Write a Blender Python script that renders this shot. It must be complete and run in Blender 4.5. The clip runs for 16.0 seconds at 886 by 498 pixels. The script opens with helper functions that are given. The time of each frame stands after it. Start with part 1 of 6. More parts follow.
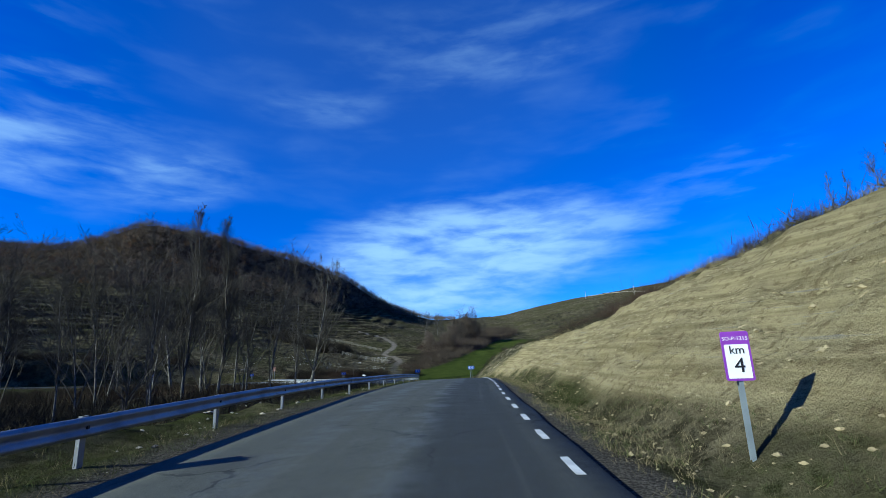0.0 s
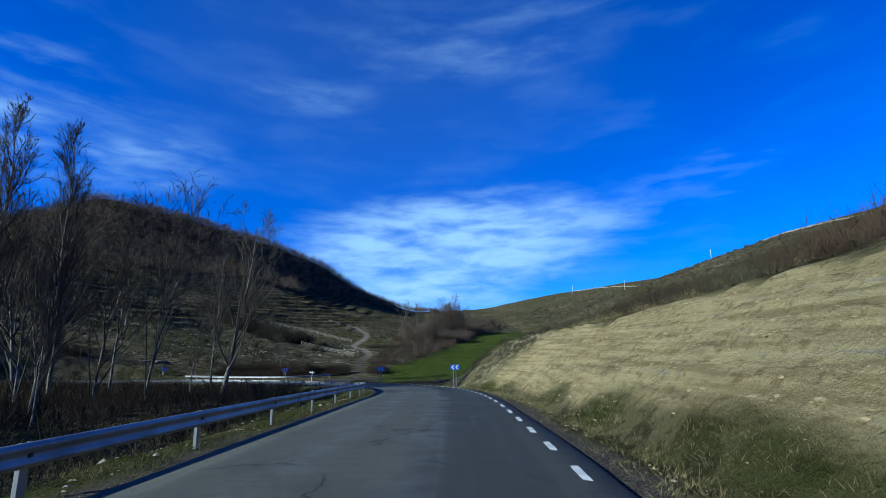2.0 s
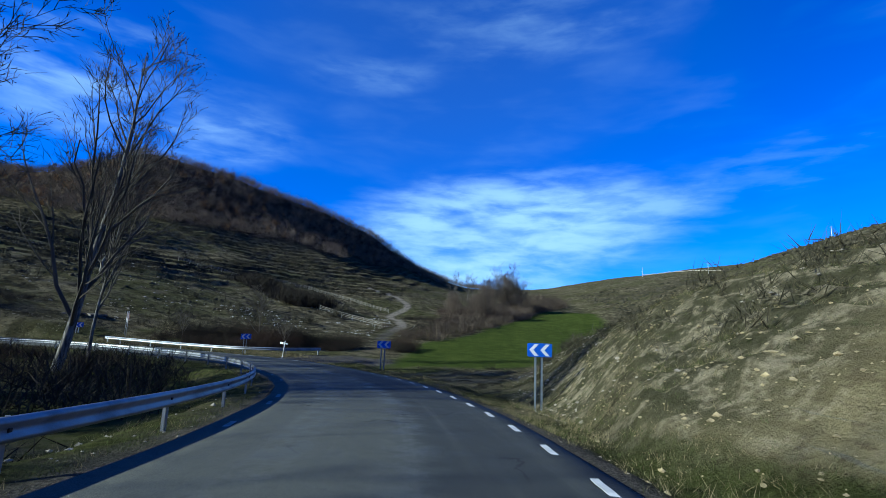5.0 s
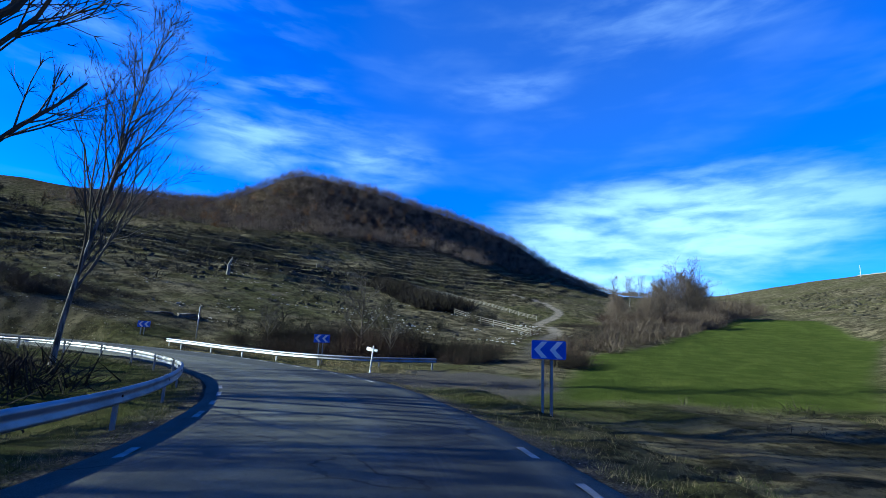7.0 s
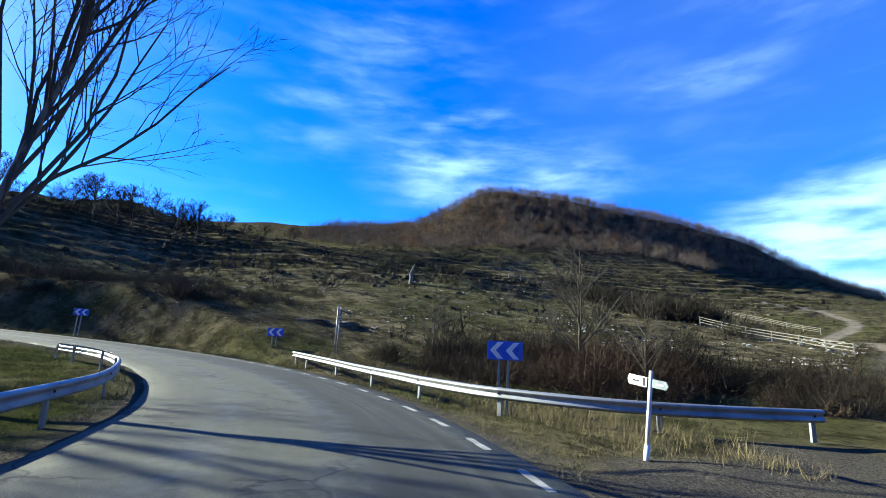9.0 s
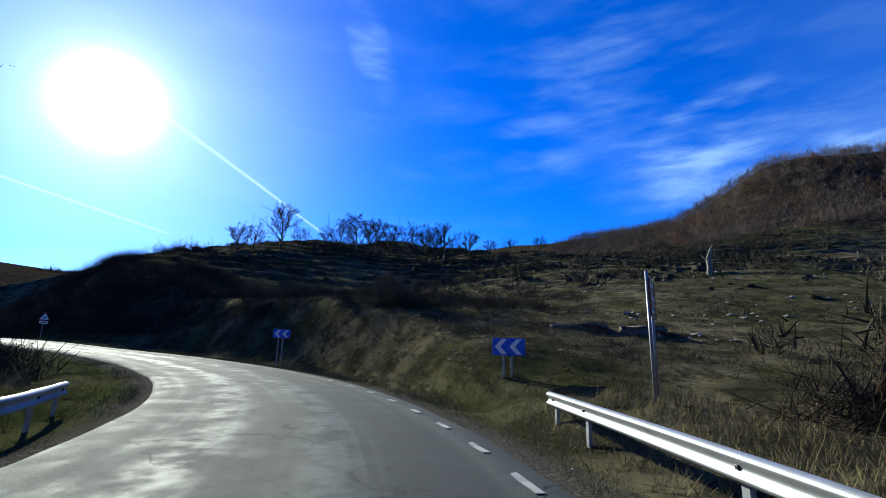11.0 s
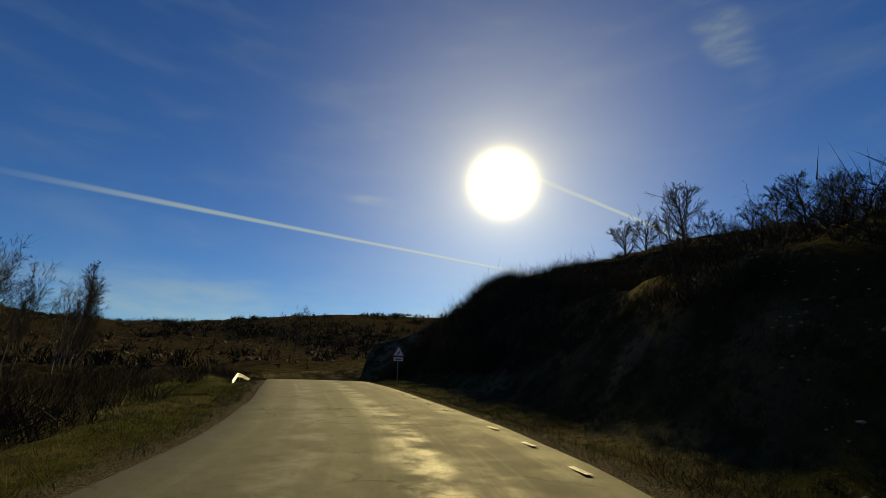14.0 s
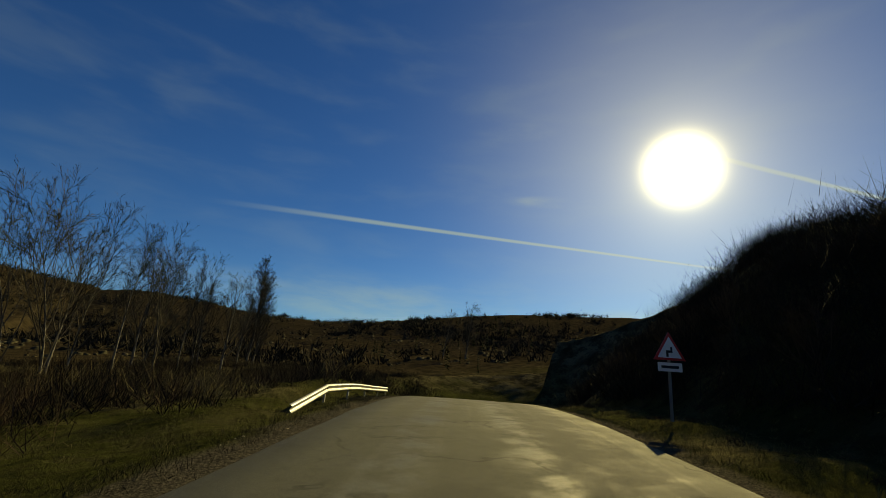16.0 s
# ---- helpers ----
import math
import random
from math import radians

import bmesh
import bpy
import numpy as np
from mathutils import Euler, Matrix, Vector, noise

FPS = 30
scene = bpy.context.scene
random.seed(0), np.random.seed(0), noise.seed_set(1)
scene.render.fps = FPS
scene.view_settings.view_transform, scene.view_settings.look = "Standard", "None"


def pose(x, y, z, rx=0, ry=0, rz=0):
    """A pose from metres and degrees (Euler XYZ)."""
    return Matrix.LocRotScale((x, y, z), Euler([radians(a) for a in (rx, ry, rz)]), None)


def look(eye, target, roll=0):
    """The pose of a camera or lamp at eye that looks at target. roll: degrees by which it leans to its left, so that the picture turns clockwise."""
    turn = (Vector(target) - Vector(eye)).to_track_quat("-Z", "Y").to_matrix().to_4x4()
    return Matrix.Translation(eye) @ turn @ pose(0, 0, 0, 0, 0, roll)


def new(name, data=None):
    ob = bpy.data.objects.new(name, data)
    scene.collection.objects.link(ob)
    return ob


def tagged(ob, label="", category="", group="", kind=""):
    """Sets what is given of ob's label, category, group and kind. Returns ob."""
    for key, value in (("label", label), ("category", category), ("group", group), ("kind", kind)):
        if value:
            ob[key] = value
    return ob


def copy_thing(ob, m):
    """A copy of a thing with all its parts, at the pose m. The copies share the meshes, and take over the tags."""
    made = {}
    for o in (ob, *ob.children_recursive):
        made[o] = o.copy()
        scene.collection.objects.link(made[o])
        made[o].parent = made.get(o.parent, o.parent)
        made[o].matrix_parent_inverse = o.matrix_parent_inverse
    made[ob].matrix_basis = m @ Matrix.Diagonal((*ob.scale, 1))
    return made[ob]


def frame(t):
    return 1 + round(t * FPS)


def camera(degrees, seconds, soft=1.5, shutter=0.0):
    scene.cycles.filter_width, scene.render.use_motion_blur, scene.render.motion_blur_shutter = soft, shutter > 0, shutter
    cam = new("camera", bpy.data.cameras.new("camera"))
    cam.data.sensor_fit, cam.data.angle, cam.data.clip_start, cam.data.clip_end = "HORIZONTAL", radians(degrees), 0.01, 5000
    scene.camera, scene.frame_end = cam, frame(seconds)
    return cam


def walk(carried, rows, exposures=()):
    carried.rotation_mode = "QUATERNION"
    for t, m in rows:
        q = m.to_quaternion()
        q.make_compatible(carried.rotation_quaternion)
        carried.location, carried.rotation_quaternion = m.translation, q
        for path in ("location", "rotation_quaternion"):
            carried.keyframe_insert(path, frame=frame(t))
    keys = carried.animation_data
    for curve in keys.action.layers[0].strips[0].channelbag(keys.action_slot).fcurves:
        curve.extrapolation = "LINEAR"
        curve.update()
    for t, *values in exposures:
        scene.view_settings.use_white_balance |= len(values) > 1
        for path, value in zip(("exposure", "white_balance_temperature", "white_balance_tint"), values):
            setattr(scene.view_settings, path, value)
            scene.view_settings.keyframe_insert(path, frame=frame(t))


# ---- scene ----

# ---- camera ----
cam = camera(86.6, 16.0, soft=0.8, shutter=0.0)

# seconds, x, y, z, heading to the left of +y, tilt up, lean
ROWS = [
    (0, 0.00, 0.00, 1.50, 0.15, 12.89, -2.27),
    (0.5, 0.11, 6.39, 1.56, -0.12, 13.23, -1.93),
    (1, 0.31, 12.71, 1.59, -0.86, 12.75, -1.63),
    (1.5, 0.53, 18.99, 1.57, -1.35, 12.33, -1.25),
    (2, 0.80, 25.15, 1.52, -1.82, 12.07, -1.04),
    (2.5, 1.07, 31.13, 1.41, -2.05, 11.64, -0.63),
    (3, 1.25, 36.44, 1.24, -1.76, 11.09, -0.11),
    (3.5, 1.44, 41.74, 1.07, -0.93, 10.84, 0.30),
    (4, 1.55, 47.17, 0.85, 0.44, 10.33, 0.99),
    (4.5, 1.48, 52.67, 0.59, 2.43, 9.87, 1.73),
    (5, 1.17, 58.20, 0.30, 5.00, 9.65, 2.34),
    (5.5, 0.62, 63.72, 0.02, 8.09, 10.03, 2.57),
    (6, -0.41, 69.13, -0.28, 12.49, 10.05, 2.55),
    (6.5, -1.80, 74.33, -0.54, 17.15, 10.33, 2.66),
    (7, -3.65, 79.30, -0.78, 22.53, 10.53, 2.63),
    (7.5, -5.83, 83.77, -0.98, 28.46, 10.80, 2.66),
    (8, -8.37, 87.83, -1.14, 34.39, 11.04, 3.12),
    (8.5, -11.08, 91.33, -1.20, 40.10, 11.40, 3.40),
    (9, -14.17, 94.50, -1.25, 46.21, 11.72, 2.99),
    (9.5, -17.59, 97.29, -1.33, 53.03, 11.67, 2.15),
    (10, -21.48, 99.73, -1.35, 60.62, 12.06, 1.66),
    (10.5, -25.69, 101.63, -1.33, 68.60, 12.57, 1.41),
    (11, -30.03, 102.90, -1.28, 76.48, 13.08, 1.37),
    (11.5, -34.29, 103.62, -1.25, 83.81, 13.51, 1.45),
    (12, -38.52, 103.68, -1.15, 91.19, 13.88, 1.64),
    (12.5, -42.84, 103.13, -1.02, 99.40, 14.38, 1.74),
    (13, -47.29, 101.98, -0.87, 107.16, 14.98, 1.54),
    (13.5, -51.73, 100.19, -0.71, 114.49, 15.66, 1.11),
    (14, -56.03, 97.75, -0.48, 122.43, 16.07, 1.45),
    (14.5, -60.11, 94.74, -0.24, 129.60, 16.02, 2.08),
    (15, -63.81, 91.21, -0.00, 136.03, 15.67, 2.71),
    (15.5, -67.21, 87.38, 0.23, 140.28, 15.50, 3.35),
    (16, -70.39, 83.25, 0.46, 143.34, 15.36, 4.00),
]


def eye_pose(x, y, z, heading, tilt, lean):
    a, b = radians(heading), radians(tilt)
    ahead = Vector((-math.sin(a) * math.cos(b), math.cos(a) * math.cos(b), math.sin(b)))
    return look((x, y, z), Vector((x, y, z)) + ahead * 10, lean)


EXPOSURES = [(0, 0.55, 5450, -8), (3, 0.55, 5450, -8), (5.5, 0.85, 5450, -8), (6.5, 1.1, 5500, -8), (7.5, 1.4, 5600, -9), (9, 1.75, 6500, -8), (11.5, 0.8, 6150, -5), (12.5, 0.75, 10500, -4), (13.5, 0.2, 18000, -8), (14.5, 0.05, 38000, -11), (16, -0.05, 38000, -14)]
walk(cam, [(t, eye_pose(*r)) for t, *r in ROWS], EXPOSURES)

# ---- sky, sun ----
SUN_AZ, SUN_EL = radians(114.8), radians(24.0)
SUN = Vector((-math.sin(SUN_AZ) * math.cos(SUN_EL), math.cos(SUN_AZ) * math.cos(SUN_EL), math.sin(SUN_EL)))


class Nodes:
    """A short way to write node trees."""

    def __init__(self, tree):
        self.tree = tree
        tree.nodes.clear()

    def add(self, kind, inputs=None, **settings):
        node = self.tree.nodes.new(kind)
        for key, value in settings.items():
            setattr(node, key, value)
        for key, value in (inputs or {}).items():
            self.put(node.inputs[key], value)
        return node

    def put(self, socket, value):
        if hasattr(value, "is_output"):
            self.tree.links.new(value, socket)
        else:
            socket.default_value = value

    def math(self, op, a, b=0.0, clamp=False):
        return self.add("ShaderNodeMath", {0: a, 1: b}, operation=op, use_clamp=clamp).outputs[0]

    def step(self, v, lo, hi, a=0.0, b=1.0):
        return self.add("ShaderNodeMapRange", {"Value": v, "From Min": lo, "From Max": hi, "To Min": a, "To Max": b}, interpolation_type="SMOOTHSTEP").outputs[0]

    def mix(self, fac, a, b, mode="MIX"):
        node = self.add("ShaderNodeMix", {"Factor": fac}, data_type="RGBA", blend_type=mode)
        self.put(node.inputs[6], a)
        self.put(node.inputs[7], b)
        return node.outputs[2]

    def noise(self, vector, scale, detail=4.0, rough=0.55, distort=0.0):
        return self.add("ShaderNodeTexNoise", {"Vector": vector, "Scale": scale, "Detail": detail, "Roughness": rough, "Distortion": distort}).outputs[0]

    def stretch(self, vector, x, y, z, turn=0.0):
        return self.add("ShaderNodeMapping", {"Vector": vector, "Scale": (x, y, z), "Rotation": (0, 0, turn)}).outputs[0]

    def dot(self, v, w):
        return self.add("ShaderNodeVectorMath", {0: v, 1: w}, operation="DOT_PRODUCT").outputs["Value"]


def heading(az, el):
    a, b = radians(az), radians(el)
    return (-math.sin(a) * math.cos(b), math.cos(a) * math.cos(b), math.sin(b))


world = bpy.data.worlds.new("sky")
scene.world = world
world.use_nodes = True
n = Nodes(world.node_tree)
way = n.add("ShaderNodeTexCoord").outputs["Generated"]
sky = n.add("ShaderNodeTexSky", sky_type="NISHITA", sun_disc=False, sun_elevation=SUN_EL, sun_rotation=-SUN_AZ, altitude=1000.0, air_density=0.9, dust_density=0.35, ozone_density=3.0).outputs[0]
sky = n.add("ShaderNodeHueSaturation", {"Saturation": 1.35, "Value": 1.0, "Hue": 0.50, "Color": sky}).outputs[0]
sky = n.mix(1.0, sky, (0.46, 0.83, 1.78, 1.0), "MULTIPLY")
xyz = n.add("ShaderNodeSeparateXYZ", {0: way})
height = n.math("MAXIMUM", xyz.outputs[2], 0.0)
lift = n.math("ADD", height, 0.10)
plane = n.add("ShaderNodeCombineXYZ", {0: n.math("DIVIDE", xyz.outputs[0], lift), 1: n.math("DIVIDE", xyz.outputs[1], lift), 2: 0.0}).outputs[0]
c75, s75 = math.cos(radians(75)), math.sin(radians(75))
ahead = n.math("ADD", n.math("MULTIPLY", xyz.outputs[0], -s75), n.math("MULTIPLY", xyz.outputs[1], c75))
aside = n.math("ADD", n.math("MULTIPLY", xyz.outputs[0], -c75), n.math("MULTIPLY", xyz.outputs[1], -s75))
az = n.math("ADD", n.math("MULTIPLY", n.math("ARCTAN2", aside, ahead), 57.2958), 75.0)
el = n.math("MULTIPLY", n.math("ARCSINE", xyz.outputs[2]), 57.2958)
flat = n.add("ShaderNodeCombineXYZ", {0: n.math("MULTIPLY", az, 0.05), 1: n.math("MULTIPLY", el, 0.16), 2: 0.0}).outputs[0]
streak = n.noise(n.stretch(flat, 0.9, 1.15, 1.0, 0.16), 1.3, 5.0, 0.5, 0.3)
fine = n.noise(n.stretch(flat, 1.0, 1.1, 1.0, -0.2), 1.5, 4.0, 0.5, 0.25)


def bank(az0, el0, half_az, half_el, tilt=0.0):
    """A soft-edged cloud bank round a bearing."""
    u = n.math("DIVIDE", n.math("SUBTRACT", az, az0), half_az)
    v = n.math("DIVIDE", n.math("SUBTRACT", n.math("SUBTRACT", el, el0), n.math("MULTIPLY", n.math("SUBTRACT", az, az0), tilt)), half_el)
    r = n.math("ADD", n.math("MULTIPLY", u, u), n.math("MULTIPLY", v, v))
    return n.step(r, 0.0, 1.25, 1.0, 0.0)


wisp = n.noise(n.stretch(flat, 1.0, 1.2, 1.0, 0.12), 3.2, 6.0, 0.56, 0.25)
cover = n.math("MULTIPLY", bank(-2, 11.8, 25, 8.4, -0.08), 0.82)
for spot in ((-31, 17.0, 11, 4, -0.2, 0.28), (40, 20.5, 19, 6.5, 0.0, 0.28), (31, 19.5, 10, 3, -0.1, 0.26), (52, 30, 18, 10, 0.3, 0.22), (16, 29, 10, 2.6, -0.05, 0.2), (-6, 35, 24, 6, -0.05, 0.20), (87, 35.5, 4, 5, 0.8, 0.42), (65, 27.5, 7, 1.4, -0.1, 0.2), (44, 27, 6, 1.6, -0.1, 0.2), (64, 23, 6, 2.5, 0.0, 0.2), (46, 20, 7, 5, 0.0, 0.25), (129, 21.2, 7, 0.9, 0.05, 0.42), (135, 29.5, 6, 1.2, 0.0, 0.2), (140, 7.5, 45, 4.5, 0.0, 0.36), (15, 5, 40, 4, 0.0, 0.25)):
    cover = n.math("ADD", cover, n.math("MULTIPLY", bank(*spot[:5]), spot[5] * 0.85))
veil = n.math("ADD", n.math("MULTIPLY", n.step(fine, 0.42, 0.85), 0.07), n.math("MULTIPLY", bank(5, 32, 40, 20), 0.05))
body = n.math("MULTIPLY", n.math("MULTIPLY", cover, n.step(n.math("ADD", n.math("ADD", n.math("MULTIPLY", streak, 0.72), n.math("MULTIPLY", wisp, 0.28)), n.math("MULTIPLY", cover, 0.20)), 0.42, 0.76)), n.step(wisp, 0.30, 0.62, 0.62, 1.0))
cloud = n.math("ADD", body, veil, clamp=True)
cloud = n.math("MULTIPLY", cloud, n.step(el, 0.0, 3.0))


def contrail(a, b, width, fade):
    va, vb = Vector(heading(*a)), Vector(heading(*b))
    normal = va.cross(vb).normalized()
    along = (vb - va * va.dot(vb)).normalized()
    t = n.math("ARCTAN2", n.dot(way, tuple(along)), n.dot(way, tuple(va)))
    end = va.angle(vb)
    spread = n.math("ADD", width, n.math("MULTIPLY", n.math("MAXIMUM", n.math("SUBTRACT", end, t), 0.0), width * 3.0))
    off = n.math("DIVIDE", n.math("ABSOLUTE", n.math("ADD", n.dot(way, tuple(normal)), n.math("MULTIPLY", n.math("SUBTRACT", fine, 0.5), width * 1.6))), spread)
    ends = n.math("MULTIPLY", n.step(t, -0.12, 0.30), n.step(t, end - 0.02, end, 1.0, 0.0))
    return n.math("MULTIPLY", n.math("MULTIPLY", n.step(off, 0.2, 1.0, 1.0, 0.0), ends), fade)


cloud = n.math("ADD", cloud, contrail((166, 17.6), (107, 12.0), 0.0020, 0.5), clamp=True)
cloud = n.math("ADD", cloud, contrail((114, 26), (91, 14.0), 0.003, 0.5), clamp=True)
seen = n.mix(cloud, sky, (5.0, 7.1, 9.9, 1.0))
# the sun's own disc in a hazy aureole
near_sun = n.math("MAXIMUM", n.dot(way, tuple(SUN)), 0.0)
disc = n.math("MULTIPLY", n.math("POWER", near_sun, 1500.0), 250.0)
glow = n.math("ADD", n.math("MULTIPLY", n.math("POWER", near_sun, 240.0), 5.5), n.math("MULTIPLY", n.math("POWER", near_sun, 22.0), 3.0))
light = n.add("ShaderNodeCombineXYZ", {0: n.math("ADD", disc, glow), 1: n.math("ADD", disc, n.math("MULTIPLY", glow, 0.95)), 2: n.math("ADD", disc, n.math("MULTIPLY", glow, 1.0))}).outputs[0]
seen = n.mix(1.0, seen, light, "ADD")
back = n.add("ShaderNodeBackground", {"Color": seen, "Strength": 0.073})
n.add("ShaderNodeOutputWorld", {"Surface": back.outputs[0]})

sun_data = bpy.data.lights.new("sun", "SUN")
sun_data.energy, sun_data.angle, sun_data.color = 5.0, radians(0.53), (1.0, 0.93, 0.82)
sun_lamp = new("sun", sun_data)
sun_lamp.matrix_world = look(SUN * 200, (0, 0, 0))

# ---- terrain ----


def smooth01(v):
    v = np.clip(v, 0.0, 1.0)
    return v * v * (3 - 2 * v)


def softplus(v, w):
    return w * np.logaddexp(0.0, v / w)


# Ridges of the hills: start, end, height at start and end, width.
RIDGES = [
    (-219, 314, -115, 457, 71, 49, 64),
    (-139, 429, -77, 535, 39, 32, 58),
    (-440, 237, -209, 361, 91, 58, 133),
    (-473, 149, -294, 42, 73, 34, 96),
    (-260, 104, -170, 83, 52, 33, 64),
    (-620, -80, -411, -313, 71, 67, 262),
    (-298, -424, -46, -457, 26, 57, 165),
    (57, -227, 232, -184, 0, 26, 173),
    (64, 891, 502, 976, 60, 68, 304),
    (-500, 800, -102, 906, 80, 45, 195),
]


EAST = (0.39, 0.00050)


def ridge(x, y, r):
    x0, y0, x1, y1, h0, h1, w = r
    dx, dy = x1 - x0, y1 - y0
    u = np.clip(((x - x0) * dx + (y - y0) * dy) / (dx * dx + dy * dy), 0, 1)
    d = np.hypot(x - x0 - u * dx, y - y0 - u * dy)
    return (h0 + (h1 - h0) * u) * np.exp(-((d / w) ** 2))


def field_edge(y):
    """Where the sown field ends at the foot of the eastern hill."""
    return np.interp(y, [88, 98, 125, 194, 260, 400], [3.2, 4.2, 12.5, 39, 46, 60])


def field_start(y):
    """Where the field begins beside the stream and its thicket."""
    return np.interp(y, [98, 136, 166, 200, 248, 300], [-8.0, -10.5, 0.5, 7, 24, 42])


HUB = (-38.0, 95.0)


def swing(x, y, sign=1.0):
    """Turns the western and southern country about the bend."""
    dx, dy = np.asarray(x, float) - HUB[0], np.asarray(y, float) - HUB[1]
    r, az = np.hypot(dx, dy), np.degrees(np.arctan2(-dx, dy)) % 360
    by = np.interp(az, [0, 20, 41, 90, 120, 150, 200, 240, 360], [0, 0, -4, -6, -8, -8.5, -8.5, 0, 0]) * sign * smooth01((r - 45) / 40)
    a = np.radians(az + by)
    return HUB[0] - r * np.sin(a), HUB[1] + r * np.cos(a)


def region(x, y):
    """The lie of the land without the road: valley floor, field, and the hills round it."""
    x, y = swing(x, y, -1.0)
    base = -4.0 + 0.09 * softplus(y - 135, 18) * smooth01((900 - y) / 500)
    base = base + 0.02 * softplus(-y - 40, 20)
    edge = field_edge(y)
    e = x - edge
    bank = np.interp(y, [-200, 55, 72, 95, 120], [5.1, 5.0, 4.9, 2.2, 1.2])
    east = bank * smooth01((e + np.interp(y, [58, 72], [2.0, 0.5])) / 6.0) + EAST[0] * softplus(e - 9, 5) - EAST[1] * np.clip(e - 60, 0, 240) ** 2
    east = east * (1 - 0.44 * smooth01((y - 255) / 120))
    west = 0.24 * softplus(-30 - x - 0.25 * np.clip(150 - y, 0, 400), 12) * smooth01((y - 60) / 90)
    west = np.minimum(west, 30 + 0 * x)
    hills = sum(ridge(x, y, r) ** 2.5 for r in RIDGES) ** (1 / 2.5)
    hills = (hills ** 2.5 + np.maximum(west, 0) ** 2.5) ** (1 / 2.5)
    return base + np.maximum(east, 0) + hills


# Centre line of the road, every nine metres.
ROAD = [
    (-1.97, -26.97, -0.00),
    (-1.81, -17.97, -0.00),
    (-1.66, -8.97, -0.00),
    (-1.50, 0.03, -0.00),
    (-1.28, 9.04, 0.08),
    (-0.89, 18.05, 0.08),
    (-0.33, 27.04, -0.01),
    (0.20, 36.01, -0.25),
    (0.62, 44.99, -0.55),
    (0.62, 53.93, -0.98),
    (-0.01, 62.85, -1.44),
    (-1.72, 71.58, -1.91),
    (-4.65, 79.96, -2.32),
    (-9.10, 87.62, -2.64),
    (-15.02, 94.14, -2.76),
    (-22.30, 98.97, -2.85),
    (-30.53, 101.73, -2.78),
    (-39.10, 102.48, -2.63),
    (-47.73, 101.07, -2.35),
    (-55.79, 97.43, -1.98),
    (-62.96, 92.07, -1.56),
    (-69.16, 85.51, -1.15),
    (-74.94, 78.60, -0.68),
    (-80.71, 71.70, -0.42),
    (-86.48, 64.79, -0.50),
    (-92.37, 57.98, -0.90),
    (-98.72, 51.61, -1.6),
    (-105.90, 46.18, -2.51),
    (-113.91, 42.07, -3.01),
]


def fine_line(nodes, step):
    """A smooth line through the nodes, sampled every step metres."""
    p = np.array(nodes, float)
    ext = np.vstack([2 * p[0] - p[1], p, 2 * p[-1] - p[-2]])
    out = []
    for i in range(1, len(ext) - 2):
        a, b, c, d = ext[i - 1 : i + 3]
        k = max(2, int(np.linalg.norm(c - b) / step))
        u = (np.arange(k) / k)[:, None]
        out.append(0.5 * (2 * b + (c - a) * u + (2 * a - 5 * b + 4 * c - d) * u**2 + (3 * b - a - 3 * c + d) * u**3))
    return np.vstack(out + [p[-1:]])


LINE = fine_line(ROAD, 1.0)
LINE_S = np.r_[0, np.cumsum(np.hypot(*np.diff(LINE[:, :2], axis=0).T))]
# stations of the land's features along the road
LINE_S = np.interp(LINE_S, [-3.0, 27.0, 52.0, 74.3, 96.6, 116.6, 134.2, 150.4, 169.1, 190.1, 250.1], [-35.5, -5.5, 18.1, 42.0, 65.3, 86.6, 105.7, 124.8, 146.0, 168.4, 228.4])
_g = np.gradient(LINE[:, :2], axis=0)
LINE_T = _g / np.linalg.norm(_g, axis=1)[:, None]
LINE_N = np.c_[LINE_T[:, 1], -LINE_T[:, 0]]  # to the right


def half_width(s):
    return np.interp(s, [0, 40, 80, 120, 170], [3.25, 3.15, 3.3, 3.25, 3.25])


def road_at(s, lat=0.0, up=0.0):
    x, y, z = (np.interp(s, LINE_S, LINE[:, k]) for k in range(3))
    nx, ny = np.interp(s, LINE_S, LINE_N[:, 0]), np.interp(s, LINE_S, LINE_N[:, 1])
    return Vector((x + nx * lat, y + ny * lat, z + up))


def road_heading(s):
    return math.atan2(-np.interp(s, LINE_S, LINE_T[:, 0]), np.interp(s, LINE_S, LINE_T[:, 1]))


def beside(x, y):
    """Way along the road, offset to the right of its centre and road level, for the nearest point of the road."""
    x, y = np.ravel(x), np.ravel(y)
    s, lat, zr = np.empty(len(x)), np.empty(len(x)), np.empty(len(x))
    a, b = LINE[:-1, :2], LINE[1:, :2]
    ab = b - a
    ll = (ab**2).sum(1)
    for k in range(0, len(x), 4000):
        p = np.c_[x[k : k + 4000], y[k : k + 4000]]
        ap = p[:, None] - a[None]
        u = np.clip((ap * ab).sum(-1) / ll, 0, 1)
        off = ap - u[..., None] * ab
        d2 = (off**2).sum(-1)
        i = d2.argmin(1)
        j = np.arange(len(p))
        ui = u[j, i]
        nrm = np.c_[ab[i, 1], -ab[i, 0]] / np.sqrt(ll[i])[:, None]
        side = np.sign((off[j, i] * nrm).sum(1))
        s[k : k + 4000] = LINE_S[i] + ui * (LINE_S[i + 1] - LINE_S[i])
        lat[k : k + 4000] = np.sqrt(d2[j, i]) * np.where(side == 0, 1, side)
        zr[k : k + 4000] = LINE[i, 2] + ui * (LINE[i + 1, 2] - LINE[i, 2])
    return s, lat, zr


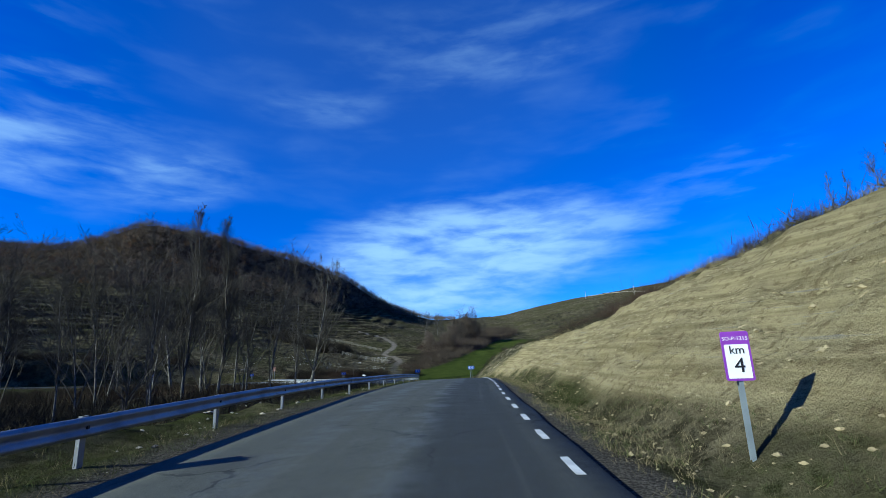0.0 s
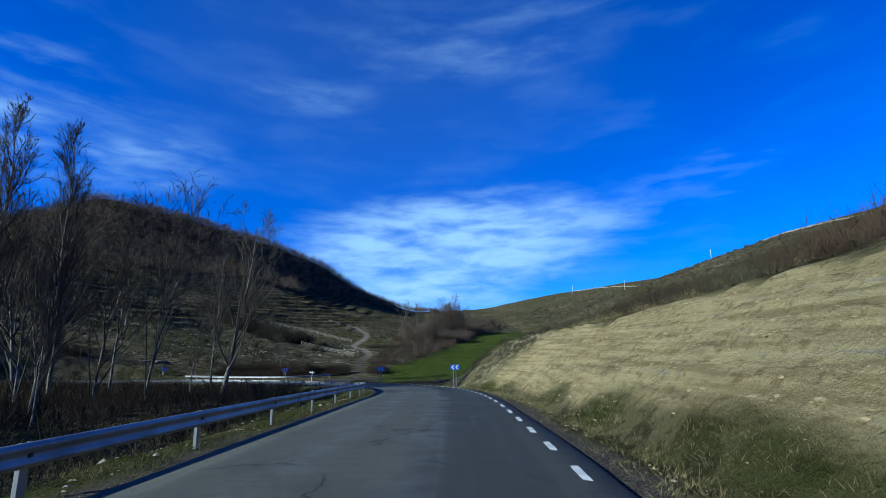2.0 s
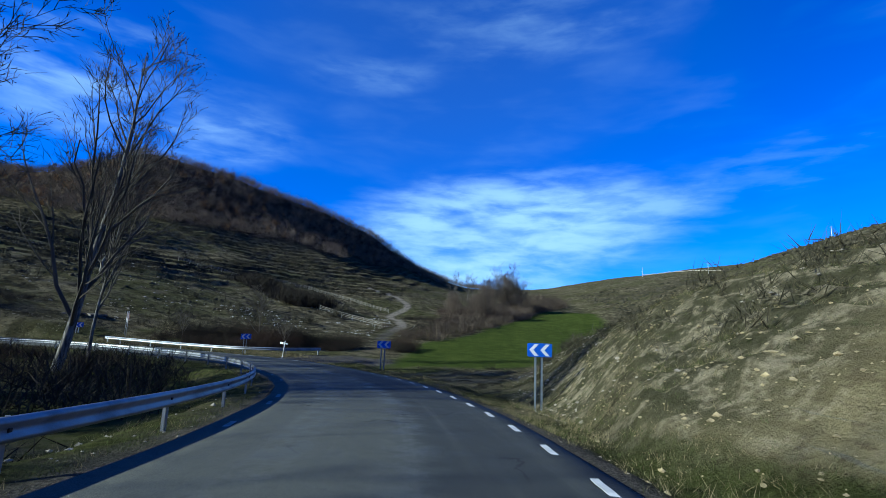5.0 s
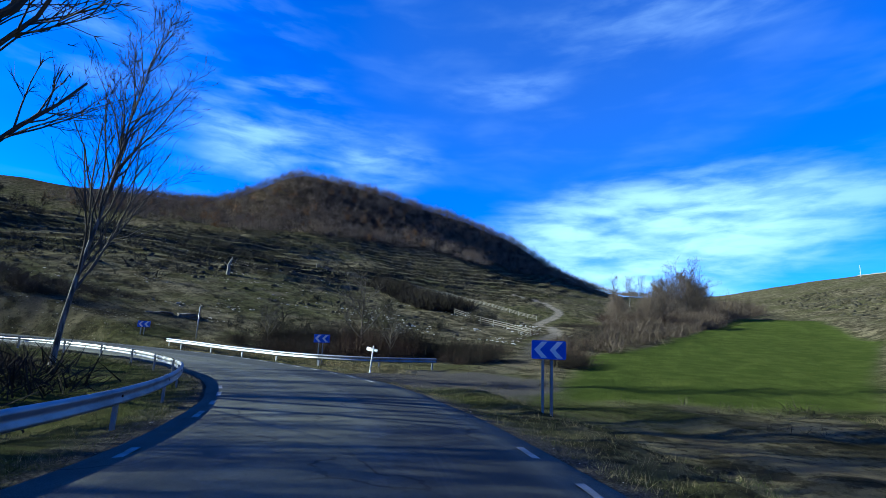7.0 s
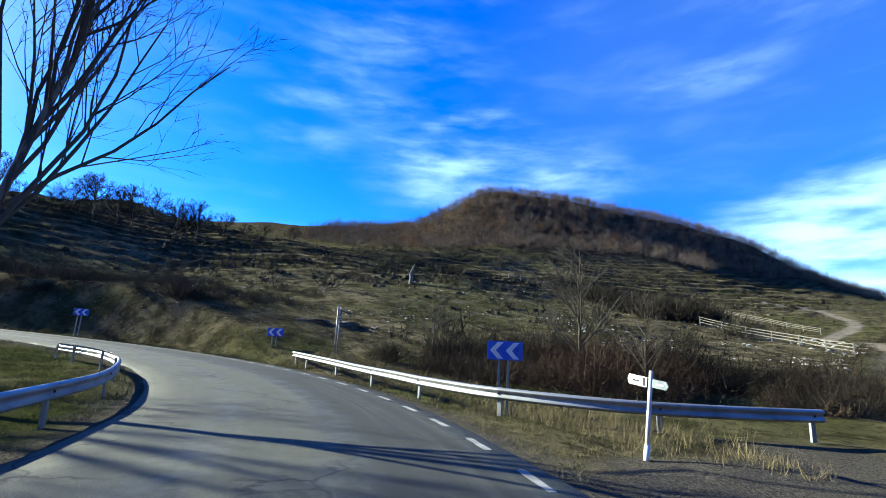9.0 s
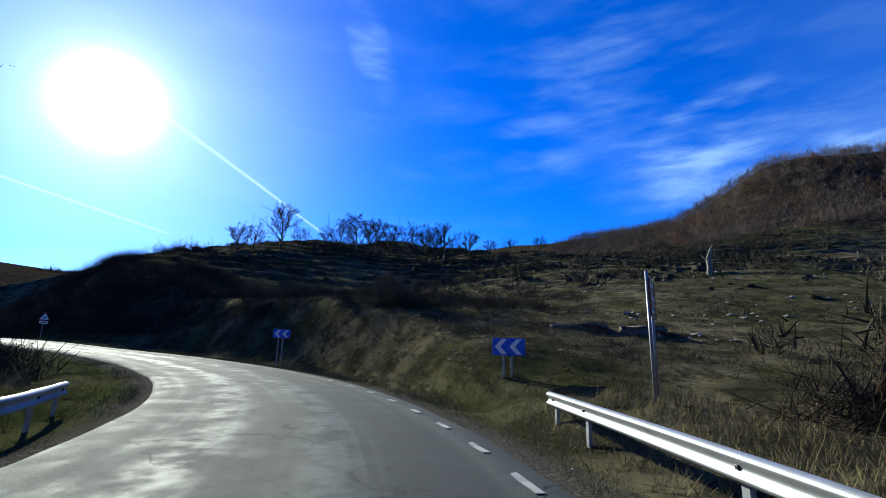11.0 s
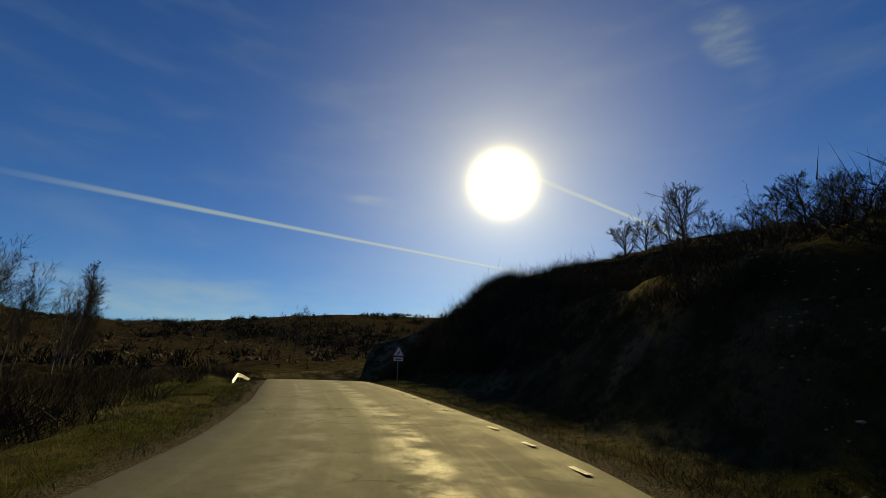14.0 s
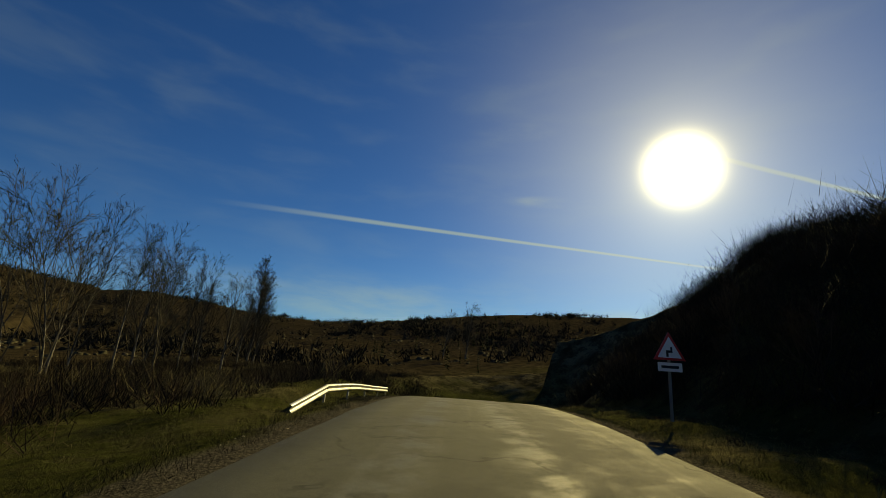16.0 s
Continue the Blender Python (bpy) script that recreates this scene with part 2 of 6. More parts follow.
def hashed(i, j, seed):
    h = np.sin(i * 127.1 + j * 311.7 + seed * 74.7) * 43758.5453
    return h - np.floor(h)


def lumps(x, y, size, seed=0):
    """Smooth value noise of the given grain, about -0.5 to 0.5."""
    u, v = x / size, y / size
    i, j = np.floor(u), np.floor(v)
    fu, fv = u - i, v - j
    fu, fv = fu * fu * (3 - 2 * fu), fv * fv * (3 - 2 * fv)
    a, b = hashed(i, j, seed), hashed(i + 1, j, seed)
    c, d = hashed(i, j + 1, seed), hashed(i + 1, j + 1, seed)
    return (a + (b - a) * fu) * (1 - fv) + (c + (d - c) * fu) * fv - 0.5


# The farm track that leaves the bend and winds up the valley.
TRACK = fine_line([(-13.5, 101, -1.9), (-13, 112, -2.4), (-14, 128, -2.6), (-17, 148, -1.2), (-17, 166, 1), (-22, 184, 4), (-27, 204, 7), (-25, 224, 9.5), (-33, 243, 12), (-48, 262, 16)], 2.0)


def from_line(x, y, line):
    x, y = np.ravel(x), np.ravel(y)
    best = np.full(len(x), 1e9)
    for q in line:
        best = np.minimum(best, (x - q[0]) ** 2 + (y - q[1]) ** 2)
    return np.sqrt(best)


def ground(x, y, want_masks=False):
    """Height of the ground, with the road cut into it; and masks for its cover."""
    x, y = np.ravel(np.asarray(x, float)), np.ravel(np.asarray(y, float))
    s, lat, zr = beside(x, y)
    d = np.abs(lat) - half_width(s)
    right = lat > 0
    reg = region(x, y)
    far = smooth01((d - 3) / 25)
    reg = reg + far * (2.4 * lumps(x, y, 34, 1) + 1.1 * lumps(x, y, 13, 2)) * smooth01((np.abs(reg + 3.5) - 1) / 5)
    terrace = smooth01((reg - 4) / 8) * smooth01((60 - reg) / 15) * smooth01((-20 - x) / 20)
    step = reg / 2.3 + 1.1 * lumps(x, y, 28, 8) + 0.35 * lumps(x, y, 7, 27)
    step = step - np.floor(step)
    # band of each terrace riser, for its scrub and its painted shade
    riser = terrace * smooth01((step - 0.30) / 0.12) * smooth01((0.74 - step) / 0.12) * smooth01(0.75 + 2.2 * lumps(x, y, 22, 33))
    reg = reg + terrace * (1.6 * (smooth01((step - 0.35) / 0.3) - step) * (0.6 + 1.0 * lumps(x, y, 17, 28)) + 0.7 * lumps(x, y, 4.5, 29))
    bluff = np.interp(s, [124, 138, 150, 165, 180, 205, 225], [0, 0.6, 2.0, 2.4, 3.4, 4.0, 4.2]) * right * smooth01((d - 1.0) / 4.5) * smooth01((60 - d) / 50)
    scarp = np.interp(s, [129, 138, 150, 160, 172], [0, 1.1, 1.3, 0.8, 0]) * right * smooth01((d - 1.8) / 1.3) * smooth01((24 - d) / 16)
    reg = reg + bluff + scarp
    verge = np.where(right, np.interp(s, [0, 60, 75, 95, 112, 124, 138, 146, 158, 170, 200], [1.7, 1.7, 2.2, 3.0, 2.4, 1.9, 2.4, 2.6, 2.8, 4.2, 4.6]), np.interp(s, [0, 40, 75, 90, 102, 126, 150, 165], [2.0, 1.9, 1.7, 2.2, 3.0, 3.0, 2.4, 3.2]))
    rise = np.where(right, np.interp(s, [-30, 40, 70, 82, 110, 124, 138, 146, 160, 172, 190, 210], [0.62, 0.60, 0.66, 0.5, 0.45, 0.7, 1.1, 1.8, 1.3, 0.95, 0.9, 0.9]), 0.4)
    rough = smooth01((d - 0.5) / 2.0) * (0.20 * lumps(x, y, 2.3, 3) + 0.20 * lumps(x, y, 1.15, 4))
    dip = -0.26 * np.exp(-(((d - 1.5) / 0.8) ** 2)) * np.where(right, np.interp(s, [60, 75, 112, 124], [1, 0.4, 0.2, 0.8]), 0.15)
    dip = dip - np.where(right, 0.0, np.interp(s, [160, 172], [0, 0.32]) * smooth01((d - 0.4) / 1.6))
    beyond = np.maximum(d - verge, 0)
    up, down = zr + rise * beyond + 0.02, zr - 0.12 - 0.55 * beyond
    bumpy = rise * beyond * 0.22 * lumps(x, y, 3.1, 5)
    tall = rise * beyond
    bed = tall / 0.62 + 1.1 * lumps(x, y, 9, 22) + 0.5 * lumps(x, y, 2.4, 23)
    part_bed = bed - np.floor(bed)
    ledge = right * smooth01((72 - s) / 12) * smooth01((tall - 0.5) / 0.6) * (0.30 + 0.5 * lumps(x, y, 5, 24))
    crumble = right * smooth01((72 - s) / 12) * smooth01((tall - 0.3) / 0.5) * (0.34 * lumps(x, y, 0.8, 25) + 0.26 * lumps(x, y, 1.9, 26))
    bumpy = bumpy * np.interp(s, [118, 130], [1, 0.25]) + ledge * (smooth01((part_bed - 0.3) / 0.4) - part_bed) + crumble
    z = np.clip(reg, down, up + bumpy) + dip * smooth01(d / 0.5) + rough
    z = np.where(d < 0.25, zr - 0.07, z)
    z = np.where((d >= 0.25) & (d < 0.9), zr - 0.07 + (z - zr + 0.07) * smooth01((d - 0.25) / 0.65), z)
    to_track = from_line(x, y, TRACK)
    if not want_masks:
        return z
    cut = smooth01((reg - up + 0.35) / 0.5) * right * smooth01((z - zr - 0.12 + 0.7 * lumps(x, y, 3.0, 6)) / 0.5)
    sand = cut * smooth01((66 - s + 9 * lumps(x, y, 6, 7)) / 10)
    rock = cut * smooth01((s - 56) / 8) * smooth01((134 - s) / 10)
    rock = np.maximum(rock, right * smooth01((s - 58) / 8) * smooth01((102 - s) / 8) * smooth01((d - 1.4) / 1.2) * smooth01((12 - d) / 3) * smooth01(0.62 + 1.3 * lumps(x, y, 4, 30)) * smooth01((x - field_edge(y) + 1) / 1.5))
    edge = field_edge(y)
    field = smooth01((edge + 1.0 - x) / 2.0) * smooth01((x - field_start(y)) / 2.0) * smooth01((y - 99.5 - 0.25 * (x + 6)) / 3) * smooth01((258 - y + 6 * lumps(x, y, 14, 17)) / 4) * (1 - cut)
    gravel = smooth01((1.0 + 0.5 * lumps(x, y, 1.1, 9) - d) / 0.5)
    dirt = np.maximum(gravel, 0.85 * smooth01((1.45 + 0.7 * lumps(x, y, 2, 9) - to_track) / 0.7) * (0.55 + 0.45 * smooth01((np.abs(to_track - 0.1) - 0.15) / 0.35)) * (0.25 + 0.75 * smooth01((y - 118) / 25)))
    green = smooth01(1.2 * lumps(x, y, 9, 11) + 0.9 * lumps(x, y, 3, 12) + 0.42 - d / 24)
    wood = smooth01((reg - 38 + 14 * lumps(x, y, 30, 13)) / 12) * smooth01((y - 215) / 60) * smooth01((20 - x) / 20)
    # the same dark brown ground over the land to the south
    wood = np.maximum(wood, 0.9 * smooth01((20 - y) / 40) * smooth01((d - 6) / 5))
    dirt = np.maximum(dirt, smooth01((6.0 + 2.0 * lumps(x, y, 1.6, 18) - np.hypot(x + 12.5, (y - 104) * 0.9)) / 1.2))
    green = np.maximum(green, 0.9 * (lat < 0) * smooth01((14 - d) / 8) * smooth01(0.75 + lumps(x, y, 2.5, 15)))
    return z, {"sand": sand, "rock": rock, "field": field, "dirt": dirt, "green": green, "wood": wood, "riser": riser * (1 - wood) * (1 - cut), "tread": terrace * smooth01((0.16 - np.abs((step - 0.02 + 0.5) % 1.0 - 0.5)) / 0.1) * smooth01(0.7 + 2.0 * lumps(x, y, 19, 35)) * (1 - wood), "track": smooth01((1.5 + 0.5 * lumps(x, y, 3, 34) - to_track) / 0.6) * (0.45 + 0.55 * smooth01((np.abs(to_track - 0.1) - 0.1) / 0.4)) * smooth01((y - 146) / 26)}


def ground_z(x, y):
    return float(ground([x], [y])[0])

# ---- materials ----
def material(name):
    m = bpy.data.materials.new(name)
    m.use_nodes = True
    return m, Nodes(m.node_tree)


def finish(n, color, rough=0.8, metal=0.0, bump=None, strength=0.3, distance=0.02, specular=0.5):
    p = n.add("ShaderNodeBsdfPrincipled", {"Base Color": color, "Roughness": rough, "Metallic": metal, "Specular IOR Level": specular})
    if bump is not None:
        b = n.add("ShaderNodeBump", {"Height": bump, "Strength": strength, "Distance": distance})
        n.put(p.inputs["Normal"], b.outputs[0])
    n.add("ShaderNodeOutputMaterial", {"Surface": p.outputs[0]})


def rgb(r, g, b):
    return (r, g, b, 1.0)


def plain(name, color, rough=0.6, metal=0.0, grain=40.0, vary=0.25, bump=0.15, specular=0.5):
    """A surface of one colour with fine grain and soft stains."""
    m, n = material(name)
    at = n.add("ShaderNodeTexCoord").outputs["Object"]
    stains = n.noise(at, 2.3, 5.0)
    grains = n.noise(at, grain, 3.0)
    dark = tuple(c * (1 - vary) for c in color[:3]) + (1.0,)
    lite = tuple(min(1.0, c * (1 + vary)) for c in color[:3]) + (1.0,)
    c = n.mix(n.step(stains, 0.3, 0.7), dark, lite)
    c = n.mix(n.math("MULTIPLY", n.step(grains, 0.45, 0.7), 0.35), c, dark)
    finish(n, c, n.step(stains, 0.3, 0.7, max(rough - 0.1, 0.05), min(rough + 0.1, 1.0)), metal, grains, bump, 0.01, specular)
    return m


def leafy(name, dark, lite, rough=0.9):
    """Twigs, leaves and grass, varied from piece to piece."""
    m, n = material(name)
    at = n.add("ShaderNodeTexCoord").outputs["Object"]
    isle = n.add("ShaderNodeNewGeometry").outputs["Random Per Island"]
    patch = n.noise(at, 0.11, 3.0)
    f = n.math("ADD", n.math("MULTIPLY", isle, 0.6), n.math("MULTIPLY", n.step(patch, 0.3, 0.7), 0.4))
    finish(n, n.mix(1.0, n.mix(f, dark, lite), rgb(0.74, 0.72, 0.70), "MULTIPLY"), rough, specular=0.04)
    return m


def make_ground():
    m, n = material("ground")
    at = n.add("ShaderNodeTexCoord").outputs["Object"]
    mask = {k: n.add("ShaderNodeAttribute", attribute_name=k).outputs["Fac"] for k in ("sand", "rock", "field", "dirt", "green", "wood", "riser", "track", "tread")}
    big, mid, small, tiny = n.noise(at, 0.045, 5), n.noise(at, 0.4, 6), n.noise(at, 3.0, 6, 0.65), n.noise(at, 22.0, 5, 0.7)
    # dry hillside: straw, brown scrub, grey stones
    c = n.mix(n.step(mid, 0.35, 0.65), rgb(0.060, 0.054, 0.032), rgb(0.200, 0.176, 0.105))
    c = n.mix(n.math("MULTIPLY", n.step(big, 0.42, 0.62), 0.7), c, rgb(0.075, 0.080, 0.030))
    c = n.mix(n.math("MULTIPLY", n.step(small, 0.50, 0.66), 0.75), c, rgb(0.024, 0.022, 0.014))
    c = n.mix(n.math("MULTIPLY", n.step(tiny, 0.60, 0.70), 0.6), c, rgb(0.30, 0.27, 0.20))
    shrub = n.noise(at, 0.62, 7, 0.66)
    c = n.mix(n.math("MULTIPLY", n.step(shrub, 0.50, 0.57), 0.62), c, rgb(0.022, 0.021, 0.012))
    c = n.mix(n.math("MULTIPLY", n.step(n.noise(at, 0.22, 5, 0.6), 0.56, 0.66), 0.6), c, rgb(0.15, 0.128, 0.085))
    # scrub on the risers of the old terraces, their shade put into its colour
    c = n.mix(n.math("MULTIPLY", mask["riser"], n.step(small, 0.25, 0.55, 0.35, 0.8)), c, rgb(0.020, 0.019, 0.012))
    c = n.mix(n.math("MULTIPLY", mask["tread"], n.step(small, 0.30, 0.60, 0.25, 0.75)), c, n.mix(n.step(mid, 0.4, 0.6), rgb(0.215, 0.190, 0.115), rgb(0.135, 0.138, 0.062)))
    # greener turf
    g = n.mix(n.step(small, 0.35, 0.62), rgb(0.024, 0.032, 0.010), rgb(0.070, 0.085, 0.024))
    g = n.mix(n.math("MULTIPLY", n.step(tiny, 0.55, 0.72), 0.6), g, rgb(0.12, 0.105, 0.045))
    c = n.mix(n.math("MULTIPLY", mask["green"], 0.8), c, g)
    # leaf litter under the wood, and the same dark brown over the southern land
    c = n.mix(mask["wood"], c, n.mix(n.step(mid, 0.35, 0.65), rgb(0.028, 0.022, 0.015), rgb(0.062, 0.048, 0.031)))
    # sown field
    rows = n.noise(n.stretch(at, 6.0, 0.4, 1.0, 0.12), 1.0, 4)
    f = n.mix(n.step(mid, 0.35, 0.68), rgb(0.054, 0.077, 0.017), rgb(0.084, 0.106, 0.024))
    f = n.mix(n.math("MULTIPLY", n.step(rows, 0.40, 0.66), 0.5), f, rgb(0.055, 0.078, 0.018))
    f = n.mix(n.math("MULTIPLY", n.step(small, 0.55, 0.75), 0.3), f, rgb(0.12, 0.11, 0.045))
    c = n.mix(mask["field"], c, f)
    # sandy cut with thin beds
    z = n.add("ShaderNodeSeparateXYZ", {0: at}).outputs[2]
    beds_at = n.add("ShaderNodeCombineXYZ", {0: n.math("MULTIPLY", n.add("ShaderNodeSeparateXYZ", {0: at}).outputs[1], 0.10), 1: n.math("MULTIPLY", z, 3.4), 2: mid}).outputs[0]
    beds = n.noise(beds_at, 1.6, 5, 0.6)
    s = n.mix(n.step(beds, 0.34, 0.64), rgb(0.25, 0.212, 0.110), rgb(0.42, 0.365, 0.195))
    s = n.mix(n.math("MULTIPLY", n.step(small, 0.52, 0.64), 0.75), s, rgb(0.19, 0.150, 0.080))
    s = n.mix(n.math("MULTIPLY", n.step(beds, 0.62, 0.70), 0.6), s, rgb(0.27, 0.27, 0.24))
    s = n.mix(n.math("MULTIPLY", n.step(tiny, 0.60, 0.70), 0.5), s, rgb(0.46, 0.41, 0.26))
    c = n.mix(mask["sand"], c, s)
    k = n.mix(n.step(small, 0.35, 0.65), rgb(0.15, 0.135, 0.085), rgb(0.36, 0.32, 0.21))
    k = n.mix(n.math("MULTIPLY", n.step(n.noise(at, 1.3, 6, 0.65), 0.41, 0.54), 0.85), k, rgb(0.050, 0.052, 0.026))
    c = n.mix(mask["rock"], c, k)
    # gravel shoulder and dirt track
    t = n.mix(n.step(tiny, 0.40, 0.66), rgb(0.065, 0.061, 0.051), rgb(0.19, 0.176, 0.148))
    c = n.mix(mask["dirt"], c, t)
    c = n.mix(mask["track"], c, n.mix(n.step(tiny, 0.35, 0.66), rgb(0.17, 0.145, 0.105), rgb(0.38, 0.34, 0.26)))
    h = n.math("ADD", n.math("ADD", n.math("MULTIPLY", small, 0.7), n.math("MULTIPLY", tiny, 0.4)), n.math("MULTIPLY", n.noise(at, 1.1, 5), 0.9))
    finish(n, n.mix(1.0, c, rgb(0.78, 0.75, 0.72), "MULTIPLY"), 1.0, 0.0, h, 1.0, 0.24, 0.0)
    return m


def make_asphalt():
    m, n = material("asphalt")
    at = n.add("ShaderNodeTexCoord").outputs["Object"]
    uv = n.add("ShaderNodeTexCoord").outputs["UV"]
    sep = n.add("ShaderNodeSeparateXYZ", {0: uv})
    lat = sep.outputs[0]
    grit, mid = n.noise(at, 70.0, 4, 0.7), n.noise(at, 0.5, 5)
    run = n.noise(n.stretch(uv, 2.6, 0.05, 1.0), 1.0, 5, 0.6)
    patch = n.noise(n.stretch(uv, 0.5, 0.06, 1.0), 1.0, 4, 0.5)
    blot, worn = n.noise(at, 5.0, 5, 0.6), n.noise(at, 1.1, 6, 0.65)
    c = n.mix(n.step(grit, 0.32, 0.70), rgb(0.050, 0.052, 0.043), rgb(0.124, 0.126, 0.100))
    # newer dark strip in the right lane, worn pale wheel tracks
    strip = n.math("MULTIPLY", n.step(n.math("ADD", lat, n.math("MULTIPLY", n.math("SUBTRACT", patch, 0.5), 1.4)), 0.25, 0.85), n.step(n.math("ADD", lat, n.math("MULTIPLY", n.math("SUBTRACT", run, 0.5), 0.5)), 2.3, 2.8, 1.0, 0.0))
    c = n.mix(n.math("MULTIPLY", strip, 0.72), c, rgb(0.030, 0.033, 0.034))
    wheel = n.math("MULTIPLY", n.step(n.math("ABSOLUTE", n.math("SUBTRACT", n.math("ABSOLUTE", n.math("ADD", lat, 0.35)), 0.95)), 0.05, 0.65, 1.0, 0.0), n.step(worn, 0.32, 0.62))
    c = n.mix(n.math("MULTIPLY", wheel, 0.30), c, rgb(0.135, 0.137, 0.110))
    c = n.mix(n.math("MULTIPLY", n.step(run, 0.52, 0.72), 0.22), c, rgb(0.150, 0.150, 0.120))
    c = n.mix(n.math("MULTIPLY", n.step(blot, 0.50, 0.68), 0.35), c, rgb(0.050, 0.050, 0.047))
    c = n.mix(n.math("MULTIPLY", n.step(mid, 0.52, 0.70), 0.40), c, rgb(0.048, 0.048, 0.045))
    # mended squares and cracks
    crack = n.add("ShaderNodeTexVoronoi", {"Vector": n.add("ShaderNodeVectorMath", {0: at, 1: n.add("ShaderNodeTexNoise", {"Vector": at, "Scale": 1.5, "Detail": 4.0}).outputs["Color"]}, operation="ADD").outputs[0], "Scale": 0.32}, feature="DISTANCE_TO_EDGE").outputs["Distance"]
    c = n.mix(n.math("MULTIPLY", n.step(crack, 0.004, 0.016, 1.0, 0.0), n.step(mid, 0.45, 0.6, 0.0, 0.7)), c, rgb(0.018, 0.018, 0.018))
    rough = n.step(n.math("ADD", n.math("MULTIPLY", wheel, 0.22), n.math("ADD", n.math("MULTIPLY", worn, 0.62), n.math("MULTIPLY", run, 0.25))), 0.36, 0.72, 0.90, 0.58)
    finish(n, c, rough, 0.0, grit, 0.6, 0.014, 0.10)
    return m


def make_rail_steel():
    m, n = material("galvanised_steel")
    at = n.add("ShaderNodeTexCoord").outputs["Object"]
    spangle = n.add("ShaderNodeTexVoronoi", {"Vector": at, "Scale": 60.0}).outputs["Distance"]
    dirt = n.noise(at, 1.4, 6)
    c = n.mix(n.step(dirt, 0.4, 0.7), rgb(0.27, 0.28, 0.29), rgb(0.15, 0.155, 0.155))
    c = n.mix(n.math("MULTIPLY", n.step(spangle, 0.1, 0.6), 0.25), c, rgb(0.34, 0.35, 0.36))
    finish(n, c, n.step(dirt, 0.3, 0.7, 0.42, 0.58), 0.55, n.noise(at, 30, 3), 0.08, 0.01)
    return m


def make_bark(name, dark, lite):
    m, n = material(name)
    at = n.add("ShaderNodeTexCoord").outputs["Object"]
    v = n.noise(n.stretch(at, 5.0, 5.0, 0.9), 1.4, 5)
    c = n.mix(n.step(v, 0.38, 0.62), dark, lite)
    finish(n, c, 0.9, 0.0, v, 0.5, 0.03, 0.2)
    return m


M_GROUND = make_ground()
M_ASPHALT = make_asphalt()
M_STEEL = make_rail_steel()
M_PAINT = plain("road_paint", rgb(0.50, 0.50, 0.46), 0.7, 0.0, 25.0, 0.25)
M_WORN = plain("worn_road_paint", rgb(0.22, 0.22, 0.20), 0.8, 0.0, 18.0, 0.35)
M_BARK = make_bark("pale_bark", rgb(0.060, 0.056, 0.046), rgb(0.22, 0.205, 0.172))
M_BARK_DARK = make_bark("dark_bark", rgb(0.045, 0.036, 0.027), rgb(0.13, 0.108, 0.08))
M_TWIG = leafy("winter_twigs", rgb(0.062, 0.057, 0.046), rgb(0.165, 0.150, 0.120))
M_TWIG_DARK = leafy("dark_twigs", rgb(0.021, 0.020, 0.015), rgb(0.062, 0.053, 0.038))
M_STEMS = leafy("stream_stems", rgb(0.050, 0.041, 0.031), rgb(0.145, 0.117, 0.085))
M_WILLOW = leafy("willow_stems", rgb(0.085, 0.068, 0.052), rgb(0.25, 0.205, 0.155))
M_HEATH = leafy("heath", rgb(0.040, 0.032, 0.020), rgb(0.120, 0.092, 0.055))
M_WOOD = leafy("oak_wood", rgb(0.085, 0.068, 0.052), rgb(0.29, 0.23, 0.17))
M_RUST = leafy("rusty_leaves", rgb(0.14, 0.074, 0.032), rgb(0.27, 0.155, 0.065))
M_SCRUB = leafy("scrub", rgb(0.028, 0.029, 0.018), rgb(0.110, 0.098, 0.063))
M_BRIAR = leafy("red_brown_briars", rgb(0.036, 0.026, 0.019), rgb(0.096, 0.066, 0.047))
M_STRAW = leafy("dry_grass", rgb(0.15, 0.125, 0.06), rgb(0.33, 0.28, 0.15))
M_GRASS = leafy("turf", rgb(0.034, 0.046, 0.013), rgb(0.100, 0.116, 0.036))
M_PINE = leafy("pine_needles", rgb(0.012, 0.020, 0.010), rgb(0.035, 0.052, 0.024))
M_STONE = plain("stone", rgb(0.30, 0.26, 0.19), 0.9, 0.0, 14.0, 0.3, 0.5)
M_LEDGE = plain("ledge_stone", rgb(0.125, 0.108, 0.080), 0.95, 0.0, 7.0, 0.4, 0.6)
M_PALE_ROCK = plain("pale_rock", rgb(0.36, 0.34, 0.29), 0.9, 0.0, 6.0, 0.3, 0.5)
M_SANDSTONE = plain("sandstone", rgb(0.31, 0.25, 0.125), 0.95, 0.0, 12.0, 0.25, 0.5)
M_BLUE = plain("blue_sheeting", rgb(0.016, 0.105, 0.56), 0.35, 0.0, 60.0, 0.1, 0.03)
M_WHITE = plain("white_sheeting", rgb(0.80, 0.81, 0.80), 0.4, 0.0, 60.0, 0.05, 0.03)
M_PURPLE = plain("purple_sheeting", rgb(0.20, 0.035, 0.34), 0.4, 0.0, 60.0, 0.1, 0.03)
M_BLACK = plain("black_print", rgb(0.012, 0.012, 0.012), 0.5, 0.0, 60.0, 0.1, 0.02)
M_RED = plain("red_sheeting", rgb(0.55, 0.02, 0.02), 0.4, 0.0, 60.0, 0.1, 0.02)
M_BROWN = plain("brown_sheeting", rgb(0.105, 0.038, 0.022), 0.45, 0.0, 60.0, 0.1, 0.02)
M_GREY_POST = plain("painted_grey_post", rgb(0.22, 0.25, 0.26), 0.55, 0.3, 30.0, 0.12)
M_PALE_POST = plain("whitewashed_wood", rgb(0.62, 0.60, 0.54), 0.8, 0.0, 30.0, 0.2)
